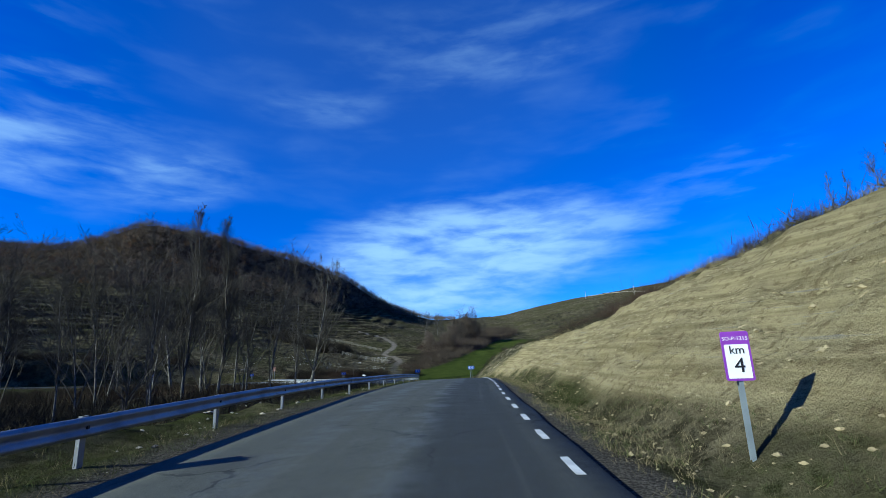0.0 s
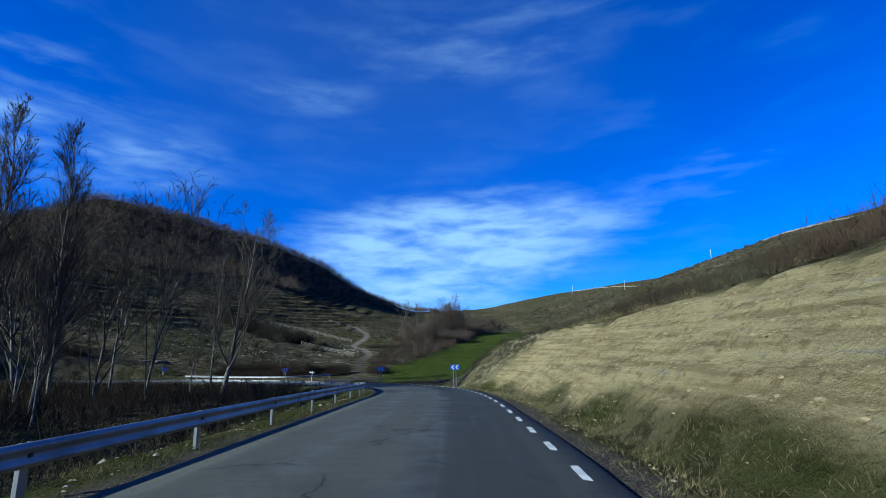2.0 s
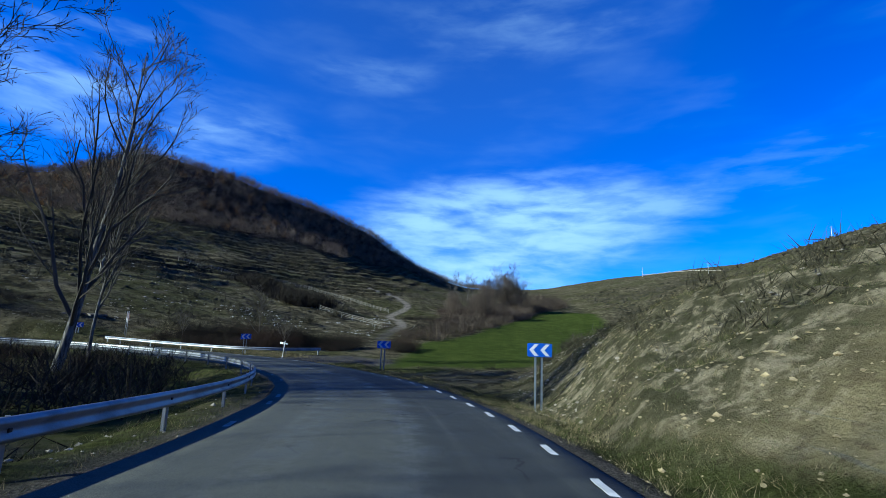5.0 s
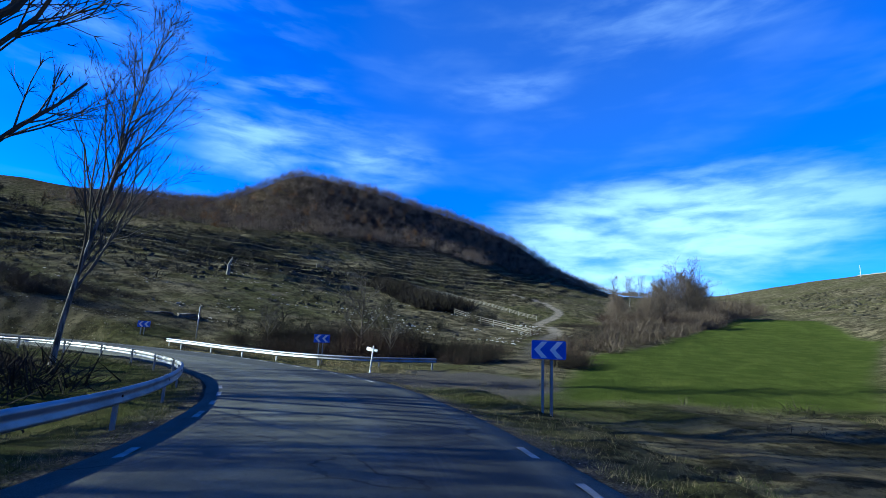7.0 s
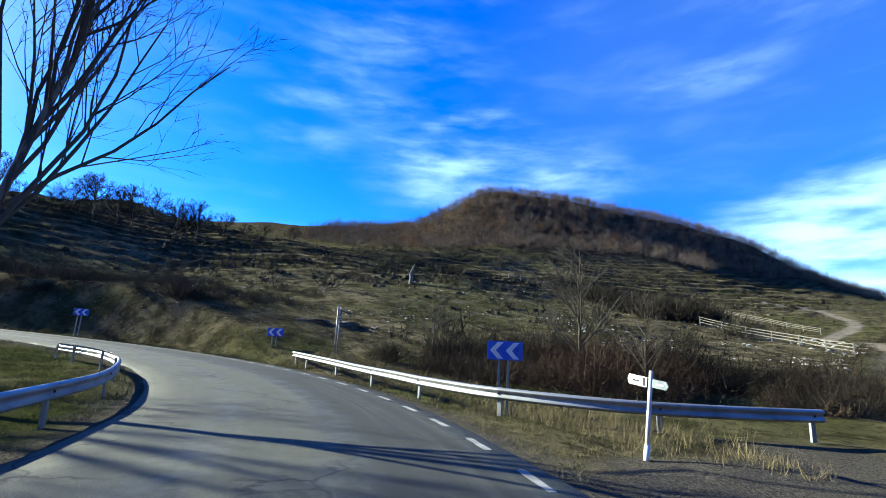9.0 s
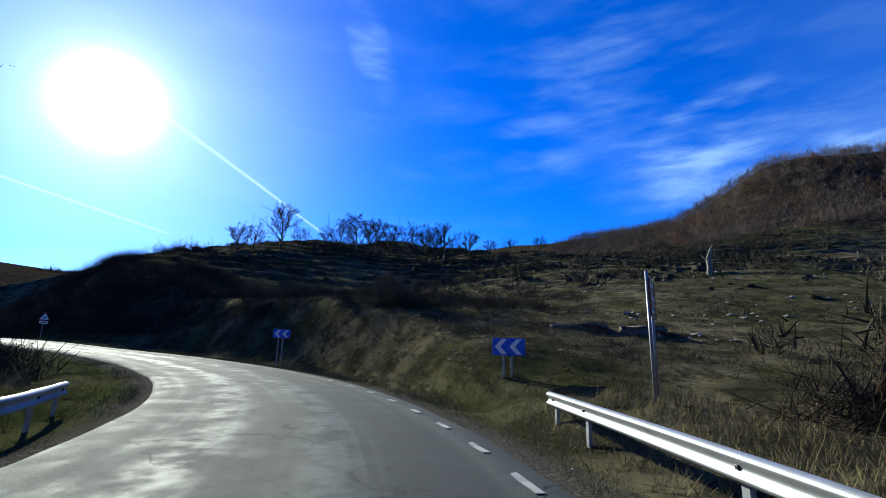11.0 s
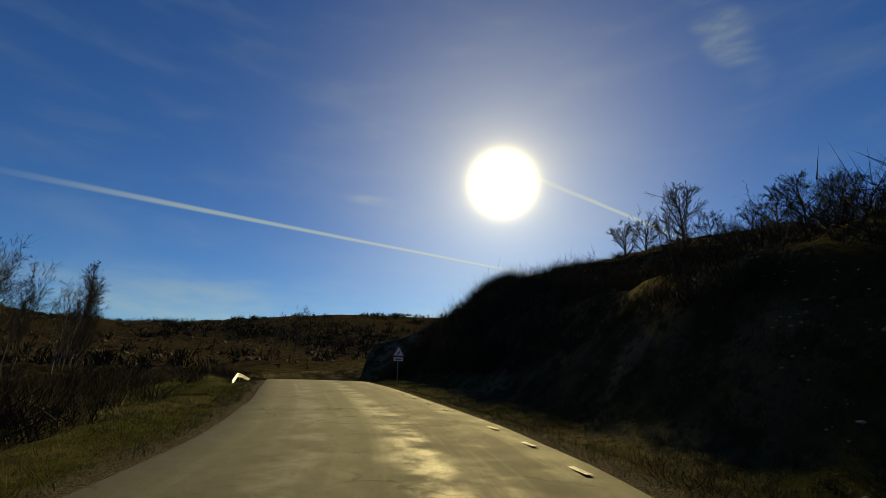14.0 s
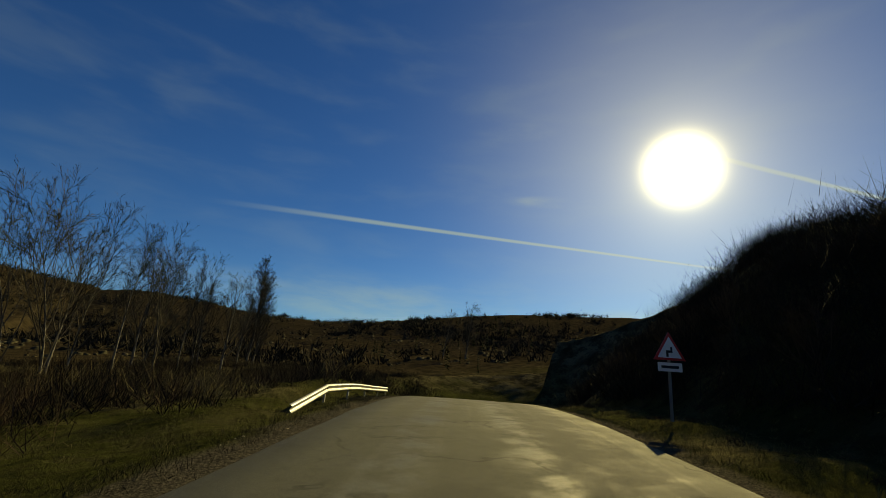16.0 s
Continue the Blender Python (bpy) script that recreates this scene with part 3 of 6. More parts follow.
M_FENCE = plain("weathered_timber", rgb(0.17, 0.155, 0.115), 0.85, 0.0, 22.0, 0.25, 0.3)
# the blue of distant haze is put into this base colour
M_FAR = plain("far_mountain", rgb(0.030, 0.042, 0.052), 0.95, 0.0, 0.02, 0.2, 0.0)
# ---- building helpers ----
def mesh_object(name, verts, faces, mat, parent=None, label="", smooth=False):
    me = bpy.data.meshes.new(name)
    me.from_pydata([tuple(v) for v in verts], [], faces)
    me.update()
    if smooth:
        me.polygons.foreach_set("use_smooth", [True] * len(me.polygons))
    if mat is not None:
        me.materials.append(mat)
    ob = new(name, me)
    ob.parent = parent
    if label:
        ob["label"] = label
    return ob


def part(name, bm, mat, parent, label="", smooth=False):
    """Links a bmesh as one mesh object under a thing or a part."""
    me = bpy.data.meshes.new(name)
    bm.to_mesh(me)
    bm.free()
    if smooth:
        me.polygons.foreach_set("use_smooth", [True] * len(me.polygons))
    me.materials.append(mat)
    ob = new(name, me)
    ob.parent = parent
    if label:
        ob["label"] = label
    return ob


def box(bm, size, at=(0, 0, 0), turn=None, bevel=0.0):
    m = Matrix.Translation(at) @ (turn.to_4x4() if turn else Matrix.Identity(4)) @ Matrix.Diagonal((*size, 1))
    made = bmesh.ops.create_cube(bm, size=1.0, matrix=m)
    if bevel:
        edges = {e for v in made["verts"] for e in v.link_edges}
        bmesh.ops.bevel(bm, geom=list(edges), offset=bevel, segments=2, affect="EDGES", profile=0.5)
    return bm


def boxed(size, at=(0, 0, 0), turn=None, bevel=0.0):
    return box(bmesh.new(), size, at, turn, bevel)


def plate(outline, thickness, y=0.0):
    """A flat plate in the x-z plane, its front towards -y."""
    bm = bmesh.new()
    front = [bm.verts.new((x, y, z)) for x, z in outline]
    rear = [bm.verts.new((x, y + thickness, z)) for x, z in outline]
    bm.faces.new(front)
    bm.faces.new(rear[::-1])
    k = len(front)
    for i in range(k):
        bm.faces.new((front[i], rear[i], rear[(i + 1) % k], front[(i + 1) % k]))
    bmesh.ops.recalc_face_normals(bm, faces=bm.faces[:])
    return bm


def rounded(w, h, r, cz=0.0, k=4):
    out = []
    for cx, cy, a0 in ((w / 2 - r, h / 2 - r, 0), (-w / 2 + r, h / 2 - r, 90), (-w / 2 + r, -h / 2 + r, 180), (w / 2 - r, -h / 2 + r, 270)):
        for i in range(k + 1):
            a = radians(a0 + 90 * i / k)
            out.append((cx + r * math.cos(a), cz + cy + r * math.sin(a)))
    return out


def letters(name, text, size, at, mat, parent, y=-0.012, align="CENTER"):
    """Raised lettering as a mesh, in the x-z plane."""
    curve = bpy.data.curves.new(name, "FONT")
    curve.body, curve.size, curve.extrude, curve.align_x, curve.align_y = text, size, 0.002, align, "CENTER"
    tmp = bpy.data.objects.new(name, curve)
    scene.collection.objects.link(tmp)
    me = bpy.data.meshes.new_from_object(tmp.evaluated_get(bpy.context.evaluated_depsgraph_get()))
    bpy.data.objects.remove(tmp)
    me.transform(Matrix.Translation((at[0], y, at[1])) @ Matrix.Rotation(radians(90), 4, "X"))
    me.materials.clear()
    me.materials.append(mat)
    ob = new(name, me)
    ob.parent = parent
    return ob


class Soup:
    """Gathers many small pieces into one mesh."""

    def __init__(self):
        self.v, self.f, self.k = [], [], 0

    def put(self, verts, faces):
        verts = np.asarray(verts, float)
        self.v.append(verts)
        self.f.extend([tuple(i + self.k for i in f) for f in faces])
        self.k += len(verts)

    def tube(self, points, radii, sides=4):
        points = np.asarray(points, float)
        rings = []
        for i, p in enumerate(points):
            d = points[min(i + 1, len(points) - 1)] - points[max(i - 1, 0)]
            d = d / (np.linalg.norm(d) + 1e-9)
            a = np.cross(d, (0.31, 0.87, 0.21) if abs(d[1]) < 0.9 else (1, 0, 0))
            a /= np.linalg.norm(a) + 1e-9
            b = np.cross(d, a)
            for j in range(sides):
                t = 2 * math.pi * j / sides
                rings.append(p + radii[i] * (math.cos(t) * a + math.sin(t) * b))
        faces = []
        for i in range(len(points) - 1):
            for j in range(sides):
                q = (j + 1) % sides
                faces.append((i * sides + j, i * sides + q, (i + 1) * sides + q, (i + 1) * sides + j))
        self.put(rings, faces)

    def object(self, name, mat, parent=None, smooth=False, label=""):
        v = np.vstack(self.v) if self.v else np.zeros((0, 3))
        return mesh_object(name, v.tolist(), self.f, mat, parent, label, smooth)


def stuff(ob, label, category):
    return tagged(ob, label, category, kind="stuff")


# ---- ground ----
def axis(lo, hi, step, reach):
    inner = list(np.arange(lo, hi + step / 2, step))
    out, d, x = [], step, hi
    while x < reach:
        d *= 1.05 if d < 7 else 1.1
        x += min(d, 60)
        out.append(x)
    low, d, x = [], step, lo
    while x > -reach:
        d *= 1.05 if d < 7 else 1.1
        x -= min(d, 60)
        low.append(x)
    return np.array(low[::-1] + inner + out)


def build_ground():
    xs, ys = axis(-104, 17, 0.66, 2600), axis(-8, 118, 0.66, 2600)
    finer = lambda a, lo, hi, step: np.r_[a[a < lo], np.arange(lo, hi, step), a[a >= hi + step * 0.4]]
    xs, ys = finer(xs, 2.2, 13.0, 0.26), finer(ys, -4.0, 70.0, 0.32)
    xs, ys = finer(xs, -176.0, -104.6, 1.2), finer(ys, 118.6, 266.0, 1.2)
    xs, ys = finer(xs, -262.0, -177.0, 2.4), finer(ys, 267.0, 330.0, 2.4)
    gx, gy = np.meshgrid(xs, ys)
    z, masks = ground(gx, gy, True)
    nx, ny = len(xs), len(ys)
    me = bpy.data.meshes.new("ground")
    co = np.c_[gx.ravel(), gy.ravel(), z]
    idx = np.arange(nx * ny).reshape(ny, nx)
    quads = np.stack([idx[:-1, :-1], idx[:-1, 1:], idx[1:, 1:], idx[1:, :-1]], -1).reshape(-1, 4)
    me.vertices.add(len(co))
    me.vertices.foreach_set("co", co.ravel())
    me.loops.add(quads.size)
    me.loops.foreach_set("vertex_index", quads.ravel())
    me.polygons.add(len(quads))
    me.polygons.foreach_set("loop_start", np.arange(0, quads.size, 4))
    me.polygons.foreach_set("use_smooth", np.ones(len(quads), bool))
    me.update(calc_edges=True)
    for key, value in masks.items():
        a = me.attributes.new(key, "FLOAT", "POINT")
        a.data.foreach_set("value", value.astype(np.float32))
    me.materials.append(M_GROUND)
    return tagged(new("ground", me), "dry winter hillsides, turf verges and a sown green field", "ground", kind="structure")


build_ground()


def build_road():
    ss = np.arange(-34, 232, 1.0)
    lats = np.linspace(-1, 1, 9)
    verts, uvs = [], []
    for s in ss:
        w = float(half_width(s))
        for u in lats:
            wob = 0.10 * lumps(np.array([s]), np.array([u * 50]), 2.2, 21)[0] if abs(u) == 1 else 0.0
            lat = u * (w + wob)
            verts.append(road_at(s, lat, 0.03 * (1 - u * u)))
            uvs.append((lat, s))
    k = len(lats)
    faces = [(i * k + j, i * k + j + 1, (i + 1) * k + j + 1, (i + 1) * k + j) for i in range(len(ss) - 1) for j in range(k - 1)]
    edge_l = [i * k for i in range(len(ss))]
    edge_r = [i * k + k - 1 for i in range(len(ss))]
    for e, sgn in ((edge_l, -1), (edge_r, 1)):
        b = len(verts)
        for i, vi in enumerate(e):
            v = road_at(ss[i], uvs[vi][0] + sgn * 0.10, -0.12)
            verts.append(v)
            uvs.append((uvs[vi][0] + sgn * 0.1, ss[i]))
        for i in range(len(e) - 1):
            f = (e[i], e[i + 1], b + i + 1, b + i)
            faces.append(f if sgn < 0 else f[::-1])
    ob = mesh_object("road", verts, faces, M_ASPHALT, smooth=True)
    layer = ob.data.uv_layers.new(name="UVMap")
    for loop in ob.data.loops:
        layer.data[loop.index].uv = uvs[loop.vertex_index]
    return tagged(ob, "worn grey asphalt road with pale wheel tracks", "road", kind="structure")


road = build_road()
# ---- guardrails ----
BEAM = [(0.0, 0.0), (0.030, 0.012), (0.078, 0.045), (0.082, 0.075), (0.030, 0.125), (0.022, 0.155), (0.030, 0.185), (0.082, 0.235), (0.078, 0.265), (0.030, 0.298), (0.0, 0.310)]


def beam_mesh(points, sides, bottoms):
    """A W-beam swept along points; sides: unit vectors towards the traffic; bottoms: height of the lower edge."""
    k = len(BEAM)
    verts = []
    for shell in (0.0, -0.004):
        for p, n, b in zip(points, sides, bottoms):
            for out, up in BEAM:
                verts.append((p[0] + n[0] * (out + shell), p[1] + n[1] * (out + shell), b + up))
    m = len(points)
    faces = []
    for i in range(m - 1):
        for j in range(k - 1):
            a = i * k + j
            faces.append((a, a + k, a + k + 1, a + 1))
            c = m * k + a
            faces.append((c, c + 1, c + k + 1, c + k))
    for j in (0, k - 1):
        for i in range(m - 1):
            a = i * k + j
            faces.append((a, a + k, m * k + a + k, m * k + a))
    return verts, faces


def post_bm(height):
    """A folded steel channel post."""
    bm = bmesh.new()
    box(bm, (0.006, 0.12, height), (0.03, 0, height / 2))
    box(bm, (0.06, 0.006, height), (0.0, 0.057, height / 2))
    box(bm, (0.06, 0.006, height), (0.0, -0.057, height / 2))
    return bm


POST_MESH = {}


def guardrail(nodes, traffic, label, drop_start=False, drop_end=False, spacing=4.0):
    """A steel guardrail along nodes (x, y). traffic: +1 where the road lies to the right of the line, -1 to the left."""
    line = fine_line([(x, y, 0) for x, y in nodes], 0.5)[:, :2]
    s = np.r_[0, np.cumsum(np.hypot(*np.diff(line, axis=0).T))]
    total = s[-1]
    g = np.gradient(line, axis=0)
    g /= np.linalg.norm(g, axis=1)[:, None]
    nrm = np.c_[g[:, 1], -g[:, 0]] * traffic

    def at(q):
        return np.array([np.interp(q, s, line[:, 0]), np.interp(q, s, line[:, 1])])

    def side(q):
        v = np.array([np.interp(q, s, nrm[:, 0]), np.interp(q, s, nrm[:, 1])])
        return v / np.linalg.norm(v)

    knots = np.arange(0, total + 2, 2.0)
    gz = np.array([ground_z(*at(min(q, total))) for q in knots])
    gz = np.convolve(np.pad(gz, 3, "edge"), np.ones(7) / 7, "valid")

    def bottom(q):
        b = np.interp(q, knots, gz) + 0.44
        if drop_start and q < 4:
            b -= 0.52 * (1 - q / 4)
        if drop_end and q > total - 4:
            b -= 0.52 * (1 - (total - q) / 4)
        return b

    root = new("guardrail")
    p0 = at(0)
    root.location = (p0[0], p0[1], gz[0])
    inv = Matrix.Translation((-p0[0], -p0[1], -gz[0]))
    cuts = list(np.arange(0, total - 1.0, spacing)) + [total]
    for a, b in zip(cuts[:-1], cuts[1:]):
        q = np.linspace(a, b, max(3, int((b - a) / 0.5) + 1))
        v, f = beam_mesh([at(x) for x in q], [side(x) for x in q], [bottom(x) for x in q])
        beam = mesh_object("beam", [inv @ Vector(w) for w in v], f, M_STEEL, root, smooth=True)
    for q in cuts[:-1] + ([total - 0.3] if not drop_end else []):
        if (drop_start and q < 3.5) or (drop_end and q > total - 3.5):
            continue
        q = max(q, 0.25)
        w = at(q) - side(q) * 0.06
        z = ground_z(*w)
        h = round(bottom(q) + 0.28 - z + 0.15, 1)
        if h not in POST_MESH:
            tmp = part("post", post_bm(h), M_STEEL, None)
            POST_MESH[h] = tmp.data
            bpy.data.objects.remove(tmp)
        ob = new("post", POST_MESH[h])
        ob.parent = root
        sd = side(q)
        ob.matrix_basis = inv @ Matrix.Translation((w[0], w[1], z - 0.15)) @ Matrix.Rotation(math.atan2(sd[1], sd[0]), 4, "Z")
        bolt = part("bolt", boxed((0.03, 0.05, 0.05), (0, 0, 0), None, 0.008), M_BLACK, root)
        bp = at(q) + sd * 0.036
        bolt.matrix_basis = inv @ Matrix.Translation((bp[0], bp[1], bottom(q) + 0.155)) @ Matrix.Rotation(math.atan2(sd[1], sd[0]), 4, "Z")
    return tagged(root, label, "guardrail", group="guardrails along the road")


def along_road(pairs):
    return [tuple(road_at(s, lat)[:2]) for s, lat in pairs]


guardrail(along_road([(-30, -4.3), (-15, -4.3), (0, -4.3), (12, -4.25), (25, -4.15), (40, -4.1), (55, -4.1), (70, -4.1), (85, -4.15), (98, -4.15), (108, -4.15), (114, -4.1), (120, -4.15), (126, -4.4), (131, -4.8)]), 1, "galvanised steel guardrail along the inside of the road and bend")
guardrail([(-16.2, 109.2), (-17.6, 107.3), (-19.6, 105.6), (-22.0, 104.9), (-24.0, 104.9), (-28.5, 105.9), (-34.0, 107.0), (-40.2, 107.9)], -1, "sunlit steel guardrail on the outside of the bend", spacing=4.0)
guardrail([(-75.7, 69.2), (-78.2, 66.1), (-82.2, 61.2), (-88.0, 54.3)], 1, "pale steel guardrail with its end bent to the ground", drop_start=True)


# ---- signs ----
def stand(ob, x, y, turn, lean=0.0, z=None):
    ob.matrix_basis = Matrix.Translation((x, y, ground_z(x, y) if z is None else z)) @ Matrix.Rotation(turn, 4, "Z") @ Matrix.Rotation(lean, 4, "Y")
    return ob


def i_post(h, w=0.06, d=0.10):
    bm = bmesh.new()
    box(bm, (w, 0.008, h), (0, -d / 2, h / 2))
    box(bm, (w, 0.008, h), (0, d / 2, h / 2))
    box(bm, (0.008, d, h), (0, 0, h / 2))
    return bm


def chevron_sign(height):
    """Blue board with two pale arrow-heads pointing left, on two posts."""
    root = new("chevron_sign")
    w, h = 1.02, 0.54
    zc = height - h / 2
    board = part("board", plate(rounded(w, h, 0.05, zc), 0.03, -0.10), M_BLUE, root, "blue retroreflective board")
    for cx in (-0.22, 0.24):
        a, t = 0.22, 0.17
        out = [(cx - a, zc), (cx, zc + 0.235), (cx + t, zc + 0.235), (cx + t - a, zc), (cx + t, zc - 0.235), (cx, zc - 0.235)]
        part("arrow_head", plate(out[::-1], 0.003, -0.1045), M_WHITE, board, "pale grey arrow-head")
    for px in (-0.16, 0.10):
        post = part("post", i_post(height - 0.04 + 0.3), M_GREY_POST, root)
        post.location = (px, -0.01, -0.3)
    return root


def place_chevron(x, y, face, top, label):
    z = ground_z(x, y)
    sign = chevron_sign(top - z)
    stand(sign, x, y, radians(face))
    return tagged(sign, label, "chevron sign", group="chevron signs round the bend")


place_chevron(3.55, 78.15, 8, -0.12, "blue chevron sign on grey posts at a stony bank's foot")
place_chevron(-6.1, 93.7, 24, -0.76, "blue chevron sign on grey posts beside the green field")
place_chevron(-23.0, 105.7, 42, -1.0, "blue chevron sign standing behind the steel guardrail")
place_chevron(-44.2, 108.5, 74, -0.61, "blue chevron sign on a grassy verge below rocks")
place_chevron(-61.5, 100.2, 104, 0.25, "blue chevron sign against a dark shaded bank")


def kilometre_sign(zc):
    root = new("kilometre_sign")
    part("post", i_post(zc + 0.33, 0.055, 0.075), M_GREY_POST, root, "grey steel post").location = (0, 0.02, -0.3)
    board = part("board", plate(rounded(0.34, 0.64, 0.03, zc), 0.022, -0.045), M_PURPLE, root, "purple enamelled board")
    inner = part("white_panel", plate(rounded(0.285, 0.44, 0.012, zc - 0.07), 0.003, -0.0485), M_WHITE, board, "white panel")
    letters("road_code", "SO-P-1215", 0.070, (0, zc + 0.225), M_WHITE, board, -0.049)
    letters("unit", "km", 0.15, (0, zc + 0.075), M_BLACK, inner, -0.0525)
    letters("figure", "4", 0.27, (0.01, zc - 0.13), M_BLACK, inner, -0.0525)
    return tagged(root, "purple and white kilometre sign on a grey post", "road sign")


stand(kilometre_sign(1.36 - ground_z(3.85, 6.5)), 3.85, 6.5, radians(-14))


def sign_back():
    root = new("road_sign")
    part("post", boxed((0.08, 0.05, 2.1), (0, 0, 0.75), None, 0.008), M_WHITE, root, "white painted steel post")
    panel = part("panel", plate(rounded(0.44, 0.78, 0.03, 1.35), 0.03, -0.055), M_GREY_POST, root, "dark grey back of the panel")
    part("face", plate(rounded(0.42, 0.76, 0.03, 1.35), 0.004, -0.074), M_WHITE, panel, "white face towards the other lane")
    return tagged(root, "narrow road sign on a white post behind the guardrail", "road sign")


stand(sign_back(), -6.2, 6.4, radians(130), 0, -0.2)


def fingerpost():
    root = new("fingerpost")
    bm = bmesh.new()
    bmesh.ops.create_cone(bm, segments=10, radius1=0.055, radius2=0.048, depth=2.15, cap_ends=True, matrix=Matrix.Translation((0, 0, 0.875)))
    part("post", bm, M_PALE_POST, root, "pale round wooden post", True)
    bm = bmesh.new()
    bmesh.ops.create_cone(bm, segments=10, radius1=0.072, radius2=0.066, depth=0.45, cap_ends=True, matrix=Matrix.Translation((0, 0, 0.12)))
    part("sleeve", bm, M_WHITE, root, "white painted foot", True)
    left = part("arm", plate([(-0.52, 1.58), (-0.56, 1.69), (-0.52, 1.80), (-0.05, 1.80), (-0.05, 1.58)], 0.025, -0.07), M_WHITE, root, "white finger board")
    part("lettering_bar", plate([(-0.42, 1.665), (-0.42, 1.70), (-0.24, 1.70), (-0.24, 1.665)], 0.003, -0.0735), M_BLACK, left)
    part("badge", plate([(-0.15, 1.60), (-0.15, 1.78), (-0.08, 1.78), (-0.08, 1.60)], 0.003, -0.0735), M_BLACK, left)
    # this board's shade is put into its grey material
    right = part("arm", plate([(0.05, 1.60), (0.05, 1.78), (0.40, 1.78), (0.46, 1.69), (0.40, 1.60)], 0.025, -0.02), M_GREY_POST, root, "blue-grey finger board with shade put into its colour")
    part("lettering_bar", plate([(0.14, 1.665), (0.14, 1.705), (0.34, 1.705), (0.34, 1.665)], 0.003, -0.0235), M_WHITE, right)
    return tagged(root, "leaning pale wooden fingerpost with two small boards", "signpost")


post = stand(fingerpost(), -18.3, 104.2, radians(-15), radians(6.0))
post.scale = (0.88, 0.88, 0.88)


def brown_sign():
    root = new("tourist_sign")
    for px in (-0.42, 0.42):
        bm = bmesh.new()
        bmesh.ops.create_cone(bm, segments=10, radius1=0.04, radius2=0.04, depth=3.3, cap_ends=True, matrix=Matrix.Translation((px, 0.05, 1.35)))
        part("post", bm, M_STEEL, root, "galvanised tube post", True)
    for k, zc in enumerate((2.05, 2.36, 2.67)):
        board = part("board", plate(rounded(1.25, 0.29, 0.02, zc), 0.03, -0.03), M_BROWN, root, "brown board with a white rim")
        for dz in (-0.135, 0.135):
            part("rim", plate([(-0.61, zc + dz - 0.007), (-0.61, zc + dz + 0.007), (0.61, zc + dz + 0.007), (0.61, zc + dz - 0.007)][::-1], 0.003, -0.0335), M_WHITE, board)
        part("pictogram", plate([(-0.57, zc - 0.09), (-0.57, zc + 0.09), (-0.40, zc + 0.09), (-0.40, zc - 0.09)][::-1], 0.003, -0.0335), M_WHITE, board)
        part("lettering_bar", plate([(-0.28, zc - 0.045), (-0.28, zc + 0.045), (0.10 + 0.2 * (k % 2), zc + 0.045), (0.10 + 0.2 * (k % 2), zc - 0.045)][::-1], 0.003, -0.0335), M_WHITE, board)
    return tagged(root, "stacked brown tourist boards on two steel posts", "road sign")


stand(brown_sign(), -40.0, 110.6, radians(138), 0)


def warning_sign():
    root = new("warning_sign")
    part("post", i_post(2.35, 0.06, 0.08), M_GREY_POST, root).location = (0, 0.02, -0.3)

    def tri(r, zc):
        return [(r * math.sin(radians(a)), zc + r * math.cos(radians(a))) for a in (0, -120, 120)]

    zc = 1.72
    rim = part("triangle", plate(tri(0.56, zc), 0.02, -0.05), M_RED, root, "red-rimmed triangle")
    face = part("face", plate(tri(0.42, zc), 0.003, -0.0535), M_WHITE, rim, "white triangular face")
    for quad in ([(-0.10, -0.14), (-0.10, 0.02), (-0.03, 0.02), (-0.03, -0.14)], [(-0.10, -0.02), (-0.10, 0.05), (0.09, 0.05), (0.09, -0.02)], [(0.03, 0.0), (0.03, 0.16), (0.09, 0.16), (0.09, 0.0)]):
        part("bend_mark", plate([(x, zc + z - 0.04) for x, z in quad], 0.003, -0.057), M_BLACK, face)
    sub = part("distance_plate", plate(rounded(0.72, 0.26, 0.02, 1.24), 0.02, -0.05), M_WHITE, root, "small white plate")
    part("lettering_bar", plate([(-0.26, 1.20), (-0.26, 1.28), (0.26, 1.28), (0.26, 1.20)], 0.003, -0.0535), M_BLACK, sub)
    return tagged(root, "red-rimmed bend warning sign on the shaded bank", "road sign")


stand(warning_sign(), -84.6, 75.9, radians(142), 0, 0.0)


def sign_seen_edge_on():
    root = new("road_sign")
    part("post", i_post(3.1, 0.07, 0.10), M_STEEL, root, "pale steel post").location = (0, 0, -0.2)
    part("board", plate(rounded(0.42, 0.62, 0.03, 2.35), 0.02, -0.08), M_GREY_POST, root, "grey rear of a small board")
    return tagged(root, "steel sign post below the road with its board edge-on", "road sign")


stand(sign_seen_edge_on(), -10.7, 9.4, radians(152), 0, -1.35)

